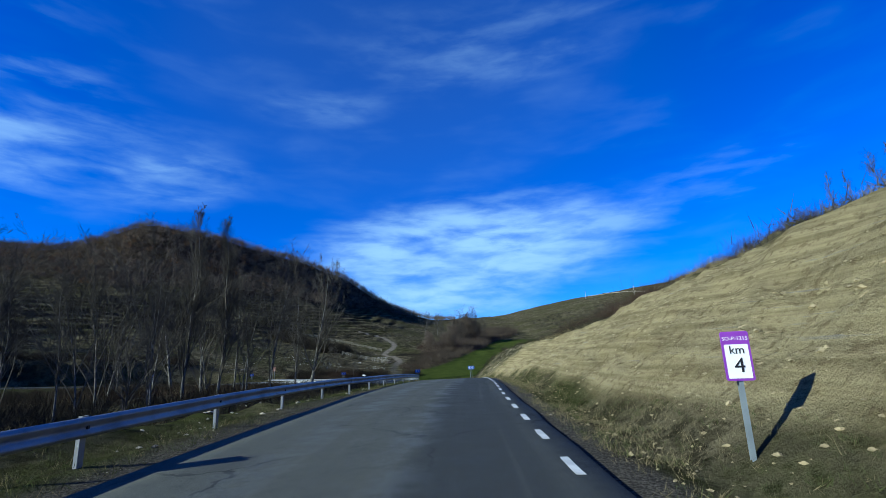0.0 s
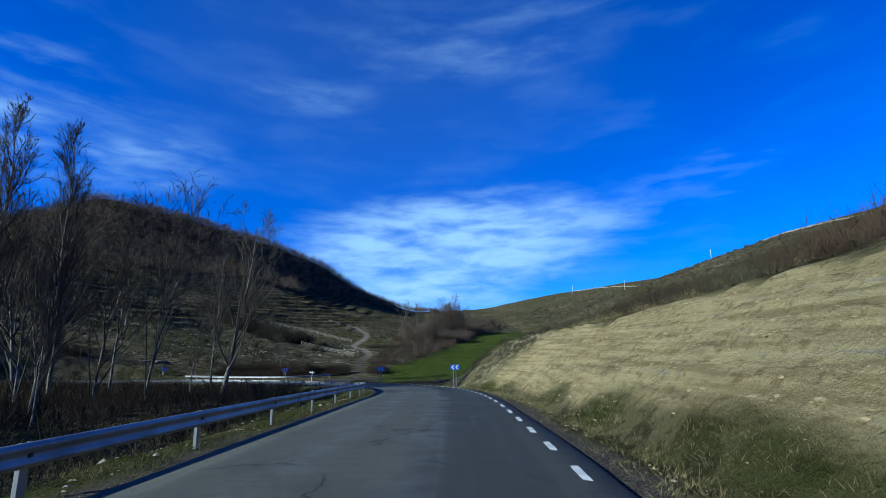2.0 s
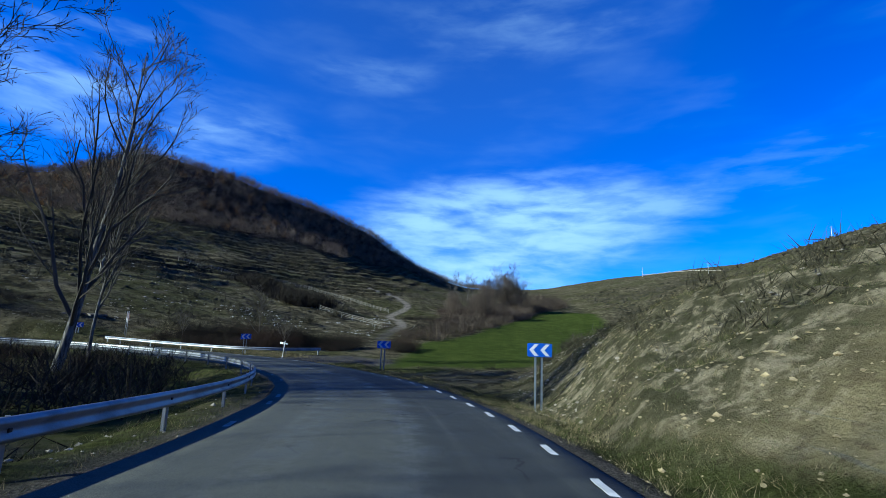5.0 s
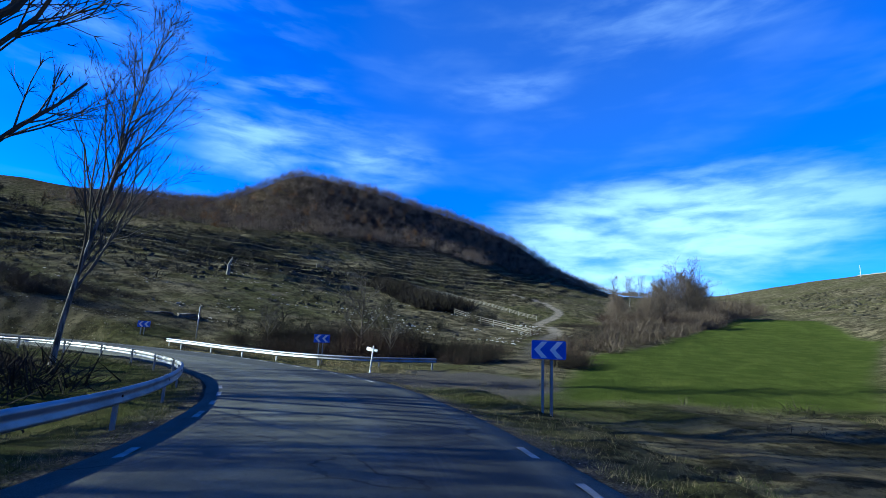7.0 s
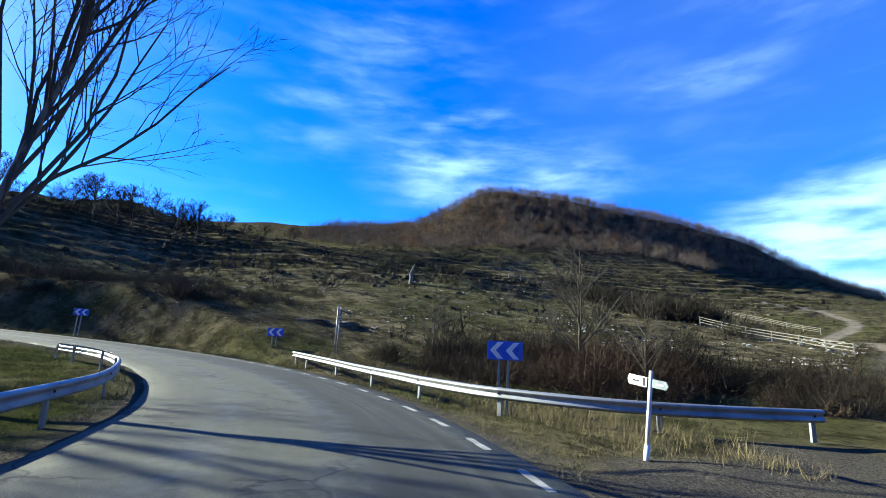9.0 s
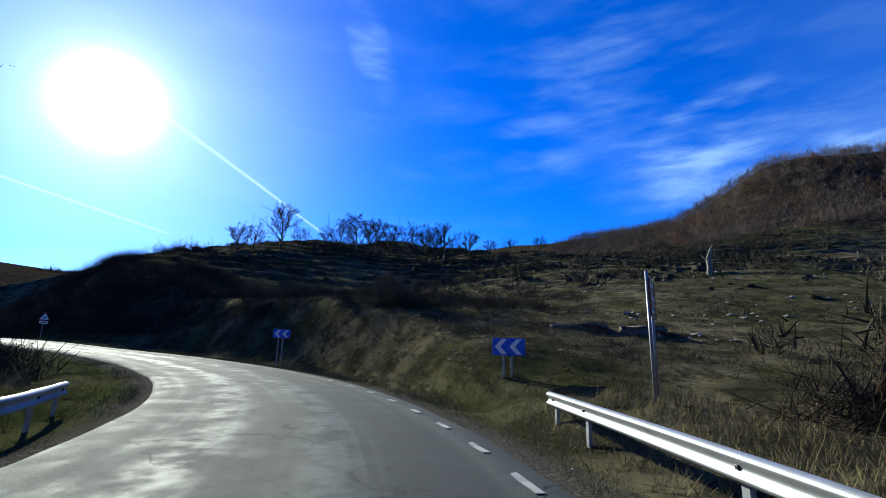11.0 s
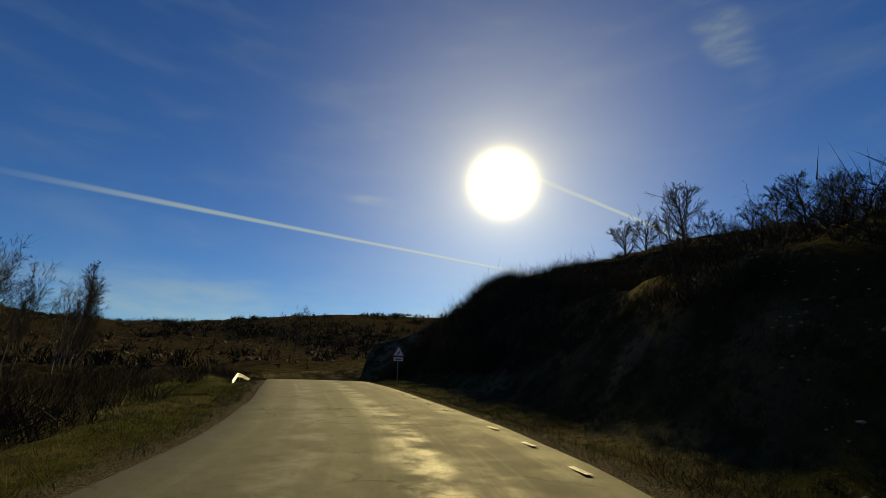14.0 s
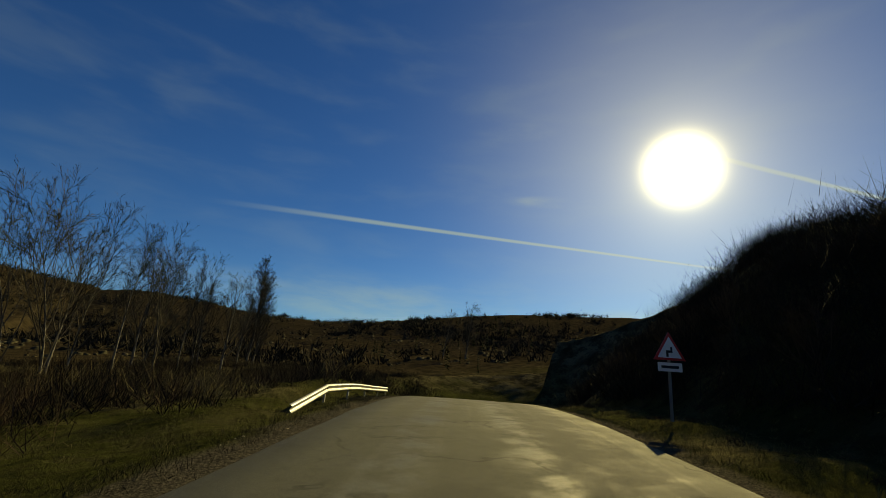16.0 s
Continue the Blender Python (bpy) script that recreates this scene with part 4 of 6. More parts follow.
# ---- road markings ----
def dash_bm(n, seed):
    """A painted dash with ragged ends and worn corners."""
    rnd = random.Random(seed)
    bm = bmesh.new()
    left, right = [], []
    for i in range(n + 1):
        q = i / n
        left.append((-0.055 + rnd.uniform(-0.012, 0.006), q))
        right.append((0.055 + rnd.uniform(-0.006, 0.012), q))
    low = [bm.verts.new((x, (q - 0.5), 0.0)) for x, q in left], [bm.verts.new((x, (q - 0.5), 0.0)) for x, q in right]
    top = [bm.verts.new((x, (q - 0.5), 0.006)) for x, q in left], [bm.verts.new((x, (q - 0.5), 0.006)) for x, q in right]
    for i in range(n):
        bm.faces.new((top[0][i], top[1][i], top[1][i + 1], top[0][i + 1]))
        bm.faces.new((low[0][i], top[0][i], top[0][i + 1], low[0][i + 1]))
        bm.faces.new((top[1][i], low[1][i], low[1][i + 1], top[1][i + 1]))
    bm.faces.new((low[0][0], low[1][0], top[1][0], top[0][0]))
    bm.faces.new((low[1][n], low[0][n], top[0][n], top[1][n]))
    bmesh.ops.recalc_face_normals(bm, faces=bm.faces[:])
    return bm


def road_dashes():
    shapes = []
    for k in range(12):
        tmp = part("edge_dash", dash_bm(5, k), M_PAINT if k < 6 else M_WORN, None)
        shapes.append(tmp.data)
        bpy.data.objects.remove(tmp)
    rnd = random.Random(4)
    for sgn in (1, -1):
        s = -6.0
        while s < 205:
            s += 2.25
            w = float(half_width(s))
            lat = sgn * (w - 0.36)
            if sgn > 0 and 84 < s < 97:
                continue
            if s > 172 or (sgn < 0 and (s < 62 or s > 96 or rnd.random() < 0.30)) or (s > 160 and rnd.random() < 0.5):
                continue
            ob = new("edge_dash", shapes[rnd.randrange(6) + (6 if sgn < 0 or s > 76 else 0)])
            ob.parent = road
            u = lat / w
            shrink = 1.0 if sgn > 0 else rnd.uniform(0.5, 1.0)
            ob.matrix_basis = Matrix.Translation(road_at(s, lat, 0.03 * (1 - u * u) + 0.001)) @ Matrix.Rotation(road_heading(s), 4, "Z") @ Matrix.Diagonal((1, shrink, 1, 1))


road_dashes()
# ---- plants ----
def grow(rnd, height, girth, reach, boughs, upright, fork=0.0, start=0.22, lean=(0, 0), fine=0.012):
    """Trunk and crown of a bare tree: the stem, and its limbs and twigs."""
    trunk, crown = Soup(), Soup()

    def path(p, d, length, bits, bend, lift):
        pts, d = [np.array(p, float)], np.array(d, float)
        for _ in range(bits):
            d = d + np.array([rnd.gauss(0, bend), rnd.gauss(0, bend), rnd.gauss(0, bend * 0.5) + lift])
            d /= np.linalg.norm(d)
            pts.append(pts[-1] + d * length / bits)
        return np.array(pts)

    def side_dir(d, angle):
        a = np.cross(d, (rnd.gauss(0, 1), rnd.gauss(0, 1), rnd.gauss(0, 1)))
        a /= np.linalg.norm(a) + 1e-9
        return d * math.cos(angle) + a * math.sin(angle)

    def branch(p, d, length, r, level):
        pts = path(p, d, length, (0, 5, 3, 2, 1)[level], 0.10 + 0.03 * level, upright * (0.10 if level < 2 else 0.06))
        r = max(r, fine)
        radii = np.linspace(r, max(r * 0.3, fine * 0.5), len(pts))
        if level < 3:
            crown.tube(pts, radii, 5 if level < 2 else 3)
        else:
            w = np.cross(pts[-1] - pts[0], (rnd.gauss(0, 1), rnd.gauss(0, 1), rnd.gauss(0, 1)))
            w = w / (np.linalg.norm(w) + 1e-9) * fine
            if len(pts) == 3:
                crown.put([pts[0] - w, pts[0] + w, pts[1] + w * 0.8, pts[1] - w * 0.8, pts[2]], [(0, 1, 2, 3), (3, 2, 4)])
            else:
                crown.put([pts[0] - w, pts[0] + w, pts[1]], [(0, 1, 2)])
        if level >= 4:
            return
        for i in range((0, 8, 6, 3)[level]):
            q = rnd.uniform(0.2, 1.0)
            j = q * (len(pts) - 1)
            a = int(min(j, len(pts) - 2))
            base = pts[a] + (pts[a + 1] - pts[a]) * (j - a)
            dd = pts[a + 1] - pts[a]
            dd /= np.linalg.norm(dd) + 1e-9
            branch(base, side_dir(dd, rnd.uniform(0.3, 0.7)), length * rnd.uniform(0.36, 0.58) * (1.1 - 0.45 * q), r * 0.45 * (1 - 0.5 * q), level + 1)

    main = path((0, 0, -0.3), (lean[0], lean[1], 1), height, 9, 0.05, 0.05)
    radii = girth * (1 - np.linspace(0, 1, 10) ** 0.8 * 0.92)
    trunk.tube(main, radii, 8)
    for i in range(boughs):
        q = start + (0.97 - start) * (i + rnd.random()) / boughs
        j = q * 9
        a = int(min(j, 8))
        base = main[a] + (main[a + 1] - main[a]) * (j - a)
        d = side_dir((main[a + 1] - main[a]) / np.linalg.norm(main[a + 1] - main[a]), rnd.uniform(0.3, 0.6) + fork)
        branch(base, d, height * reach * (1.05 - 0.72 * q) * rnd.uniform(0.75, 1.2), girth * 0.42 * (1.05 - q) + 0.015, 1)
    return trunk, crown


def tree(seed, height, girth, reach, boughs, upright, fork, start, label, bark, twig, lean=(0, 0), name="bare_tree", fine=0.012, spray=0):
    rnd = random.Random(seed)
    root = new(name)
    trunk, crown = grow(rnd, height, girth, reach, boughs, upright, fork, start, lean, fine)
    for _ in range(spray):
        a, b = rnd.uniform(0, 6.3), rnd.uniform(-0.35, 1.4)
        out = np.array([math.cos(a) * math.cos(b), math.sin(a) * math.cos(b), math.sin(b)])
        far = rnd.uniform(0.45, 1.0) * rnd.uniform(0.85, 1.1)
        p = np.array([0, 0, height * 0.52]) + out * far * np.array([height * 0.50, height * 0.50, height * 0.46])
        d = out + np.array([rnd.gauss(0, 0.5), rnd.gauss(0, 0.5), 0.35 + rnd.gauss(0, 0.4)])
        w = np.cross(d, (rnd.gauss(0, 1), rnd.gauss(0, 1), rnd.gauss(0, 1)))
        w = w / (np.linalg.norm(w) + 1e-9) * fine * 0.9
        crown.put([p - w, p + w, p + d * rnd.uniform(0.4, 0.9)], [(0, 1, 2)])
    trunk.object("trunk", bark, root, True)
    tagged(crown.object("crown", twig, root), kind="stuff")
    return tagged(root, label, "tree")


def put_tree(proto, x, y, scale=1.0, turn=0.0, tall=1.0, used=[]):
    m = Matrix.Translation((x, y, ground_z(x, y))) @ Matrix.Rotation(turn, 4, "Z")
    if proto.name in used:
        ob = copy_thing(proto, m)
    else:
        used.append(proto.name)
        ob = proto
        ob.matrix_basis = m
    ob.scale = (scale, scale, scale * tall)
    return ob


ASPEN = tree(11, 20.0, 0.26, 0.46, 26, 1.0, 0.0, 0.18, "tall bare poplar with pale bark and fine rising twigs", M_BARK, M_TWIG, name="poplar_tree")
SPREAD = tree(23, 18.5, 0.28, 0.50, 22, 0.8, 0.12, 0.12, "bare riverside tree with several rising pale limbs", M_BARK, M_TWIG, (0.06, 0.0), "riverside_tree", 0.014)
SLIM = tree(37, 17.0, 0.15, 0.30, 24, 1.2, -0.05, 0.25, "slender bare poplar with grey bark beside the stream", M_BARK, M_TWIG, (0.05, -0.03), "slim_poplar", 0.011)
OAK = tree(53, 6.6, 0.20, 0.80, 22, 0.22, 0.38, 0.12, "bare round-crowned oak on the ridge", M_BARK_DARK, M_TWIG_DARK, name="oak_tree", fine=0.019)
OAK_LOW = tree(59, 5.6, 0.17, 0.92, 20, 0.25, 0.32, 0.04, "bare many-stemmed oak on the ridge", M_BARK_DARK, M_TWIG_DARK, name="oak_tree", fine=0.019)
COLUMN = tree(91, 25.0, 0.22, 0.30, 46, 1.7, -0.13, 0.10, "tall narrow poplar with steep bare twigs", M_BARK, M_TWIG, (0.03, 0.01), "columnar_poplar", 0.016)
FAN = tree(71, 17.0, 0.15, 0.86, 15, 0.5, -0.12, 0.02, "many-stemmed bare poplar fanning up from the stream", M_BARK, M_TWIG, name="fan_poplar", fine=0.021)
LEANING = tree(83, 20.5, 0.15, 0.44, 36, 1.2, -0.04, 0.16, "slender bare poplar leaning over the bend with rising pale twigs", M_BARK, M_TWIG, (0.025, 0.09), "leaning_poplar", 0.009)
WILLOW = tree(97, 9.0, 0.12, 0.74, 26, 0.9, 0.10, 0.03, "round-crowned leafless willow beside the field", M_BARK, M_WILLOW, name="willow_tree", fine=0.020, spray=1600)
THORN = tree(103, 2.8, 0.05, 0.95, 18, 0.45, 0.28, 0.03, "bare thorn bush on top of the roadside bank", M_BARK_DARK, M_STEMS, name="thorn_bush", fine=0.007)
SCRAWNY = tree(67, 7.6, 0.13, 0.55, 18, 0.35, 0.25, 0.2, "small bare tree with open grey crown in the thicket", M_BARK_DARK, M_TWIG, name="small_tree")

rt = random.Random(5)
# streamside trees left of the first straight
for x, y, p, k in ((-34.6, 63.0, COLUMN, 1.1), (-31.4, 65.8, COLUMN, 1.05), (-27.8, 75.3, FAN, 1.15), (-25.0, 78.5, SLIM, 0.72), (-30.5, 71.5, FAN, 0.95), (-35, 68.5, FAN, 0.95), (-36, 72, FAN, 1.05), (-31, 50, FAN, 0.95), (-36, 47, FAN, 0.9), (-27, 44, SLIM, 0.72), (-40, 55, FAN, 1.0), (-30, 37, SLIM, 0.66), (-39, 38, FAN, 0.85), (-45, 64, FAN, 1.05), (-23.5, 56, SLIM, 0.7), (-22, 33, SCRAWNY, 0.9), (-28, 25, SCRAWNY, 1.0), (-24, 15, SCRAWNY, 0.8), (-36, 20, SLIM, 0.6), (-47, 30, FAN, 0.9), (-43, 46, SLIM, 0.9), (-50, 54, FAN, 1.0), (-54, 42, FAN, 0.9), (-42, 26, SLIM, 0.8), (-34, 28, FAN, 0.6)):
    put_tree(p, x, y, k * rt.uniform(0.85, 0.97), rt.uniform(0, 6.3))
# trees inside the bend
put_tree(LEANING, -29.6, 93.7, 1.0, 0.0)
put_tree(SPREAD, -24.5, 85.5, 1.15, 0.6)
put_tree(SLIM, -37.5, 84.5, 1.2, 2.0)
put_tree(ASPEN, -41, 80, 1.0, 2.0)
put_tree(SPREAD, -48, 84, 1.0, 4.0)
put_tree(SLIM, -44, 72, 0.95, 3.0)
put_tree(SLIM, -52, 76, 0.9, 5.0)
put_tree(SCRAWNY, -27.4, 117.5, 0.95, 0.6)
put_tree(SCRAWNY, -22.5, 114.5, 0.5, 2.6)
put_tree(SCRAWNY, -36, 115, 0.55, 4.6)
# oaks on the western ridge
for t, (a, r, k, p) in enumerate(((101.5, 96, 0.70, OAK), (99.8, 98, 0.72, OAK_LOW), (96.6, 101, 1.0, OAK), (94.3, 103, 0.62, OAK_LOW), (91.3, 104, 0.6, OAK_LOW), (89.6, 106, 0.85, OAK_LOW), (87.4, 108, 1.0, OAK), (85.0, 109, 1.05, OAK), (83.4, 110, 0.7, OAK_LOW), (78.6, 112, 1.05, OAK), (77.4, 114, 0.9, OAK_LOW), (76.1, 113, 1.0, OAK), (73.0, 116, 0.8, OAK), (70.2, 118, 0.55, OAK_LOW), (67.8, 122, 0.5, OAK_LOW), (64.0, 126, 0.6, OAK_LOW))):
    put_tree(p, -34.3 - r * math.sin(radians(a)), 103.6 + r * math.cos(radians(a)), k * 1.2 * rt.uniform(0.95, 1.1), 1.3 * t, 1.0)
for t, (x, y, k) in enumerate(((-192, 130, 1.15), (-229, 118, 1.2), (-219, 128, 1.1), (-236, 158, 1.0), (-262, 160, 1.1), (-300, 210, 0.9), (-286, 190, 0.7))):
    put_tree(OAK if t % 2 else OAK_LOW, x, y, k * 1.3, 1.3 * t)
# poplars and willows down the valley beyond the bend
for x, y, p, k in ((-58, 18, ASPEN, 0.6), (-62, 8, SLIM, 0.95), (-63, -4, ASPEN, 0.75), (-69, -8, SLIM, 0.8), (-72, -18, SLIM, 0.75), (-75, -6, SPREAD, 0.7), (-79, -22, SLIM, 0.7), (-50, 34, SLIM, 0.9), (-48, 24, ASPEN, 0.8), (-158, -66, SPREAD, 0.85), (-152, -72, SPREAD, 0.75), (-44, 44, SPREAD, 0.9), (-57, 36, SCRAWNY, 1.2), (-53, 14, FAN, 0.8), (-60, 24, FAN, 0.75), (-66, 2, FAN, 0.8), (-57, 4, FAN, 0.85), (-71, -12, FAN, 0.75), (-64, -16, FAN, 0.85), (-78, -14, FAN, 0.7)):
    put_tree(p, *map(float, swing(x, y)), k * 1.15, rt.uniform(0, 6.3))
put_tree(COLUMN, -98.1, -16.4, 1.25, 1.0, 0.70)
put_tree(COLUMN, -99.6, -18.0, 1.15, 2.2, 0.68)
# poplars at the head of the field, bushes of the eastern hill
for x, y, p, k in ((10, 238, FAN, 0.85), (6, 236, SPREAD, 0.72), (15, 240, FAN, 0.7), (2, 232, ASPEN, 0.6), (-3, 228, FAN, 0.6), (18, 299, ASPEN, 0.65), (-6, 293, SPREAD, 0.7), (21, 294, SPREAD, 0.6), (-14, 298, SPREAD, 0.7), (214, 396, OAK, 1.3), (64, 74, SLIM, 0.42), (66, 73, SLIM, 0.36), (70, 72, ASPEN, 0.34), (71, 70, SLIM, 0.42), (56, 71, SCRAWNY, 0.5)):
    put_tree(p, x, y, k, rt.uniform(0, 6.3))


def blades(name, roots, sizes, count, width, mat, label, category, flat=0.55, spread=0.5, seed=0, tuft=0.25):
    """Thousands of thin tapering blades in tufts, as one mesh."""
    rng = np.random.default_rng(seed)
    r = np.repeat(np.asarray(roots, float), count, 0)
    k = np.repeat(np.asarray(sizes, float), count)
    m = len(r)
    a = rng.uniform(0, 2 * np.pi, m)
    lift = rng.uniform(flat, 1.35, m)
    d = np.c_[np.cos(a) * np.cos(lift), np.sin(a) * np.cos(lift), np.sin(lift)]
    off = rng.normal(0, tuft, (m, 3)) * k[:, None]
    off[:, 2] = np.abs(off[:, 2]) * spread
    base = r + off
    length = k * rng.uniform(0.45, 1.0, m)
    tip = base + d * length[:, None]
    w = np.cross(d, rng.normal(0, 1, (m, 3)))
    w /= np.linalg.norm(w, axis=1)[:, None] + 1e-9
    w *= (width * rng.uniform(0.6, 1.3, m) * np.sqrt(k))[:, None]
    v = np.stack([base - w, base + w, tip], 1).reshape(-1, 3)
    me = bpy.data.meshes.new(name)
    me.vertices.add(len(v))
    me.vertices.foreach_set("co", v.ravel())
    me.loops.add(3 * m)
    me.loops.foreach_set("vertex_index", np.arange(3 * m))
    me.polygons.add(m)
    me.polygons.foreach_set("loop_start", np.arange(m) * 3)
    me.update(calc_edges=True)
    me.materials.append(mat)
    return stuff(new(name, me), label, category)


def scatter(n, x0, x1, y0, y1, keep, seed):
    """Random places in a rectangle where keep(x, y, s, lat, masks, z) allows."""
    rng = np.random.default_rng(seed)
    x, y = rng.uniform(x0, x1, n), rng.uniform(y0, y1, n)
    s, lat, zr = beside(x, y)
    z, masks = ground(x, y, True)
    d = np.abs(lat) - half_width(s)
    ok = keep(x, y, s, lat, d, masks, z, rng)
    return np.c_[x, y, z][ok]


def along(n, s0, s1, d0, d1, side, keep, seed):
    """Random places in a strip beside the road, from d0 to d1 metres off the asphalt."""
    rng = np.random.default_rng(seed)
    s = rng.uniform(s0, s1, n)
    lat = side * (half_width(s) + d0 + (d1 - d0) * rng.random(n) ** 1.3)
    x = np.interp(s, LINE_S, LINE[:, 0]) + np.interp(s, LINE_S, LINE_N[:, 0]) * lat
    y = np.interp(s, LINE_S, LINE[:, 1]) + np.interp(s, LINE_S, LINE_N[:, 1]) * lat
    z, masks = ground(x, y, True)
    return np.c_[x, y, z][keep(x, y, z, masks, rng)]


def patchy(x, y, size, seed, bias=0.0):
    return lumps(x, y, size, seed) + 0.5 * lumps(x, y, size * 0.4, seed + 1) + bias


clear_of_track = lambda x, y: from_line(x, y, TRACK) > 2.4

# wood on the dome, with some rusty crowns
wood = scatter(15000, -330, 10, 215, 560, lambda x, y, s, lat, d, m, z, r: (m["wood"] > 0.35) & (r.random(len(x)) < 0.75), 1)
rng = np.random.default_rng(2)
size = rng.uniform(2.0, 4.2, len(wood))
cut = rng.random(len(wood))
blades("oak_wood", wood[cut > 0.06] + (0, 0, 0.6), size[cut > 0.06], 42, 0.030, M_WOOD, "leafless brown oak wood covering the domed hill", "woodland", 0.25, 1.5, 3, 0.36)
blades("rusty_oaks", wood[cut <= 0.06] + (0, 0, 0.6), size[cut <= 0.06] * 0.85, 60, 0.06, M_RUST, "oaks still holding rust-brown leaves at the wood's edge", "woodland", 0.1, 1.7, 4, 0.36)

def cushions(name, roots, sizes, mat, label, category, seed):
    """Low rounded shrubs, uneven domes each of fifteen triangles, as one mesh."""
    rng = np.random.default_rng(seed)
    n = len(roots)
    a = rng.uniform(0, 6.3, n)[:, None] + np.arange(5) * 1.2566
    k = np.asarray(sizes)[:, None]
    high = rng.uniform(0.35, 0.75, n)[:, None]
    v = np.empty((n, 11, 3))
    for ring, (wide, up) in enumerate(((1.0, -0.25), (0.85, 0.6))):
        w = k * wide * rng.uniform(0.6, 1.3, (n, 5))
        v[:, ring * 5 : ring * 5 + 5, 0] = np.cos(a + ring * 0.5) * w
        v[:, ring * 5 : ring * 5 + 5, 1] = np.sin(a + ring * 0.5) * w
        v[:, ring * 5 : ring * 5 + 5, 2] = k * up * high * rng.uniform(0.7, 1.3, (n, 5))
    v[:, 10] = np.c_[rng.normal(0, 0.2, n), rng.normal(0, 0.2, n), high[:, 0]] * k
    v += np.asarray(roots)[:, None]
    f = []
    for i in range(5):
        j = (i + 1) % 5
        f += [(i, j, 5 + j), (i, 5 + j, 5 + i), (5 + i, 5 + j, 10)]
    f = (np.array(f)[None] + 11 * np.arange(n)[:, None, None]).reshape(-1, 3)
    me = bpy.data.meshes.new(name)
    me.vertices.add(11 * n)
    me.vertices.foreach_set("co", v.ravel())
    me.loops.add(f.size)
    me.loops.foreach_set("vertex_index", f.ravel())
    me.polygons.add(len(f))
    me.polygons.foreach_set("loop_start", np.arange(len(f)) * 3)
    me.update(calc_edges=True)
    me.materials.append(mat)
    return stuff(new(name, me), label, category)


# scrub of the slopes
heath = scatter(26000, -260, -14, 118, 320, lambda x, y, s, lat, d, m, z, r: (d > 27 + 14 * r.random(len(x))) & (m["field"] < 0.1) & (m["wood"] < 0.6) & clear_of_track(x, y) & (patchy(x, y, 12, 121) > r.uniform(-0.7, 0.45, len(x))) & ((m["riser"] > r.uniform(0.1, 1.0, len(x))) | (r.random(len(x)) < 0.16)), 121)
cushions("heath_cushions", heath, 0.16 + 0.62 * np.random.default_rng(122).random(len(heath)) ** 2.2, M_SCRUB, "low dark cushions of heath over the dry slope", "scrub", 123)
heath = scatter(9000, -300, -66, 25, 130, lambda x, y, s, lat, d, m, z, r: (d > 32) & (patchy(x, y, 12, 124) > r.uniform(-0.7, 0.45, len(x))) & (z > -1) & ((m["riser"] > r.uniform(0.1, 1.0, len(x))) | (r.random(len(x)) < 0.2)), 124)
cushions("heath_cushions", heath, 0.16 + 0.8 * np.random.default_rng(125).random(len(heath)) ** 2.2, M_SCRUB, "low dark cushions of heath on the western ridge", "scrub", 126)
heath = scatter(17000, 14, 190, 20, 420, lambda x, y, s, lat, d, m, z, r: (x - field_edge(y) > 9) & (m["field"] < 0.1) & (m["sand"] < 0.2) & (patchy(x, y, 14, 127) > r.uniform(-0.6, 0.5, len(x))), 127)
cushions("heath_cushions", heath, (0.15 + 0.85 * np.random.default_rng(128).random(len(heath)) ** 2.2) * np.interp(heath[:, 1], [60, 200], [0.75, 1.3]), M_SCRUB, "grey-green cushions of scrub on the eastern hillside", "scrub", 129)
heath = scatter(9000, -330, 140, -470, -25, lambda x, y, s, lat, d, m, z, r: (d > 25) & (patchy(x, y, 25, 131) > r.uniform(-0.6, 0.5, len(x))), 131)
cushions("heath_cushions", heath, 0.35 + 1.1 * np.random.default_rng(132).random(len(heath)) ** 1.8, M_SCRUB, "dark scrub over the southern hills", "scrub", 133)
slope = scatter(9000, -330, 20, 108, 420, lambda x, y, s, lat, d, m, z, r: (d > 24) & (m["field"] < 0.1) & (m["wood"] < 0.5) & clear_of_track(x, y) & (patchy(x, y, 22, 31) > r.uniform(-0.15, 0.5, len(x))) & (z > -2.5), 5)
blades("hillside_scrub", slope, np.random.default_rng(6).uniform(0.5, 1.5, len(slope)), 16, 0.05, M_SCRUB, "low dark scrub scattered over the dry slope", "scrub", 0.15, 0.7, 7, 0.42)
shrubs = scatter(4200, -230, -30, 112, 300, lambda x, y, s, lat, d, m, z, r: (d > 9) & clear_of_track(x, y) & (m["wood"] < 0.5) & (patchy(x, y, 18, 103) > r.uniform(-0.05, 0.75, len(x))), 103)
blades("hillside_bushes", shrubs, np.random.default_rng(104).uniform(0.5, 1.0, len(shrubs)) ** 2 * 2.6, 60, 0.035, M_SCRUB, "dark rounded bushes scattered over the hillside", "bush", 0.05, 0.9, 105, 0.36)
west = scatter(7000, -330, -58, 20, 125, lambda x, y, s, lat, d, m, z, r: (d > 26) & (patchy(x, y, 16, 33) > r.uniform(-0.2, 0.45, len(x))) & (z > -1.0), 8)
blades("hillside_scrub", west, np.random.default_rng(9).uniform(0.4, 1.3, len(west)), 22, 0.028, M_SCRUB, "dark scrub and heather on the western ridge", "scrub", 0.15, 0.7, 10, 0.42)
east = scatter(7000, 14, 190, 0, 420, lambda x, y, s, lat, d, m, z, r: (m["field"] < 0.1) & (m["sand"] < 0.2) & (patchy(x, y, 16, 35) > r.uniform(-0.3, 0.6, len(x))) & (x - field_edge(y) > 16), 11)
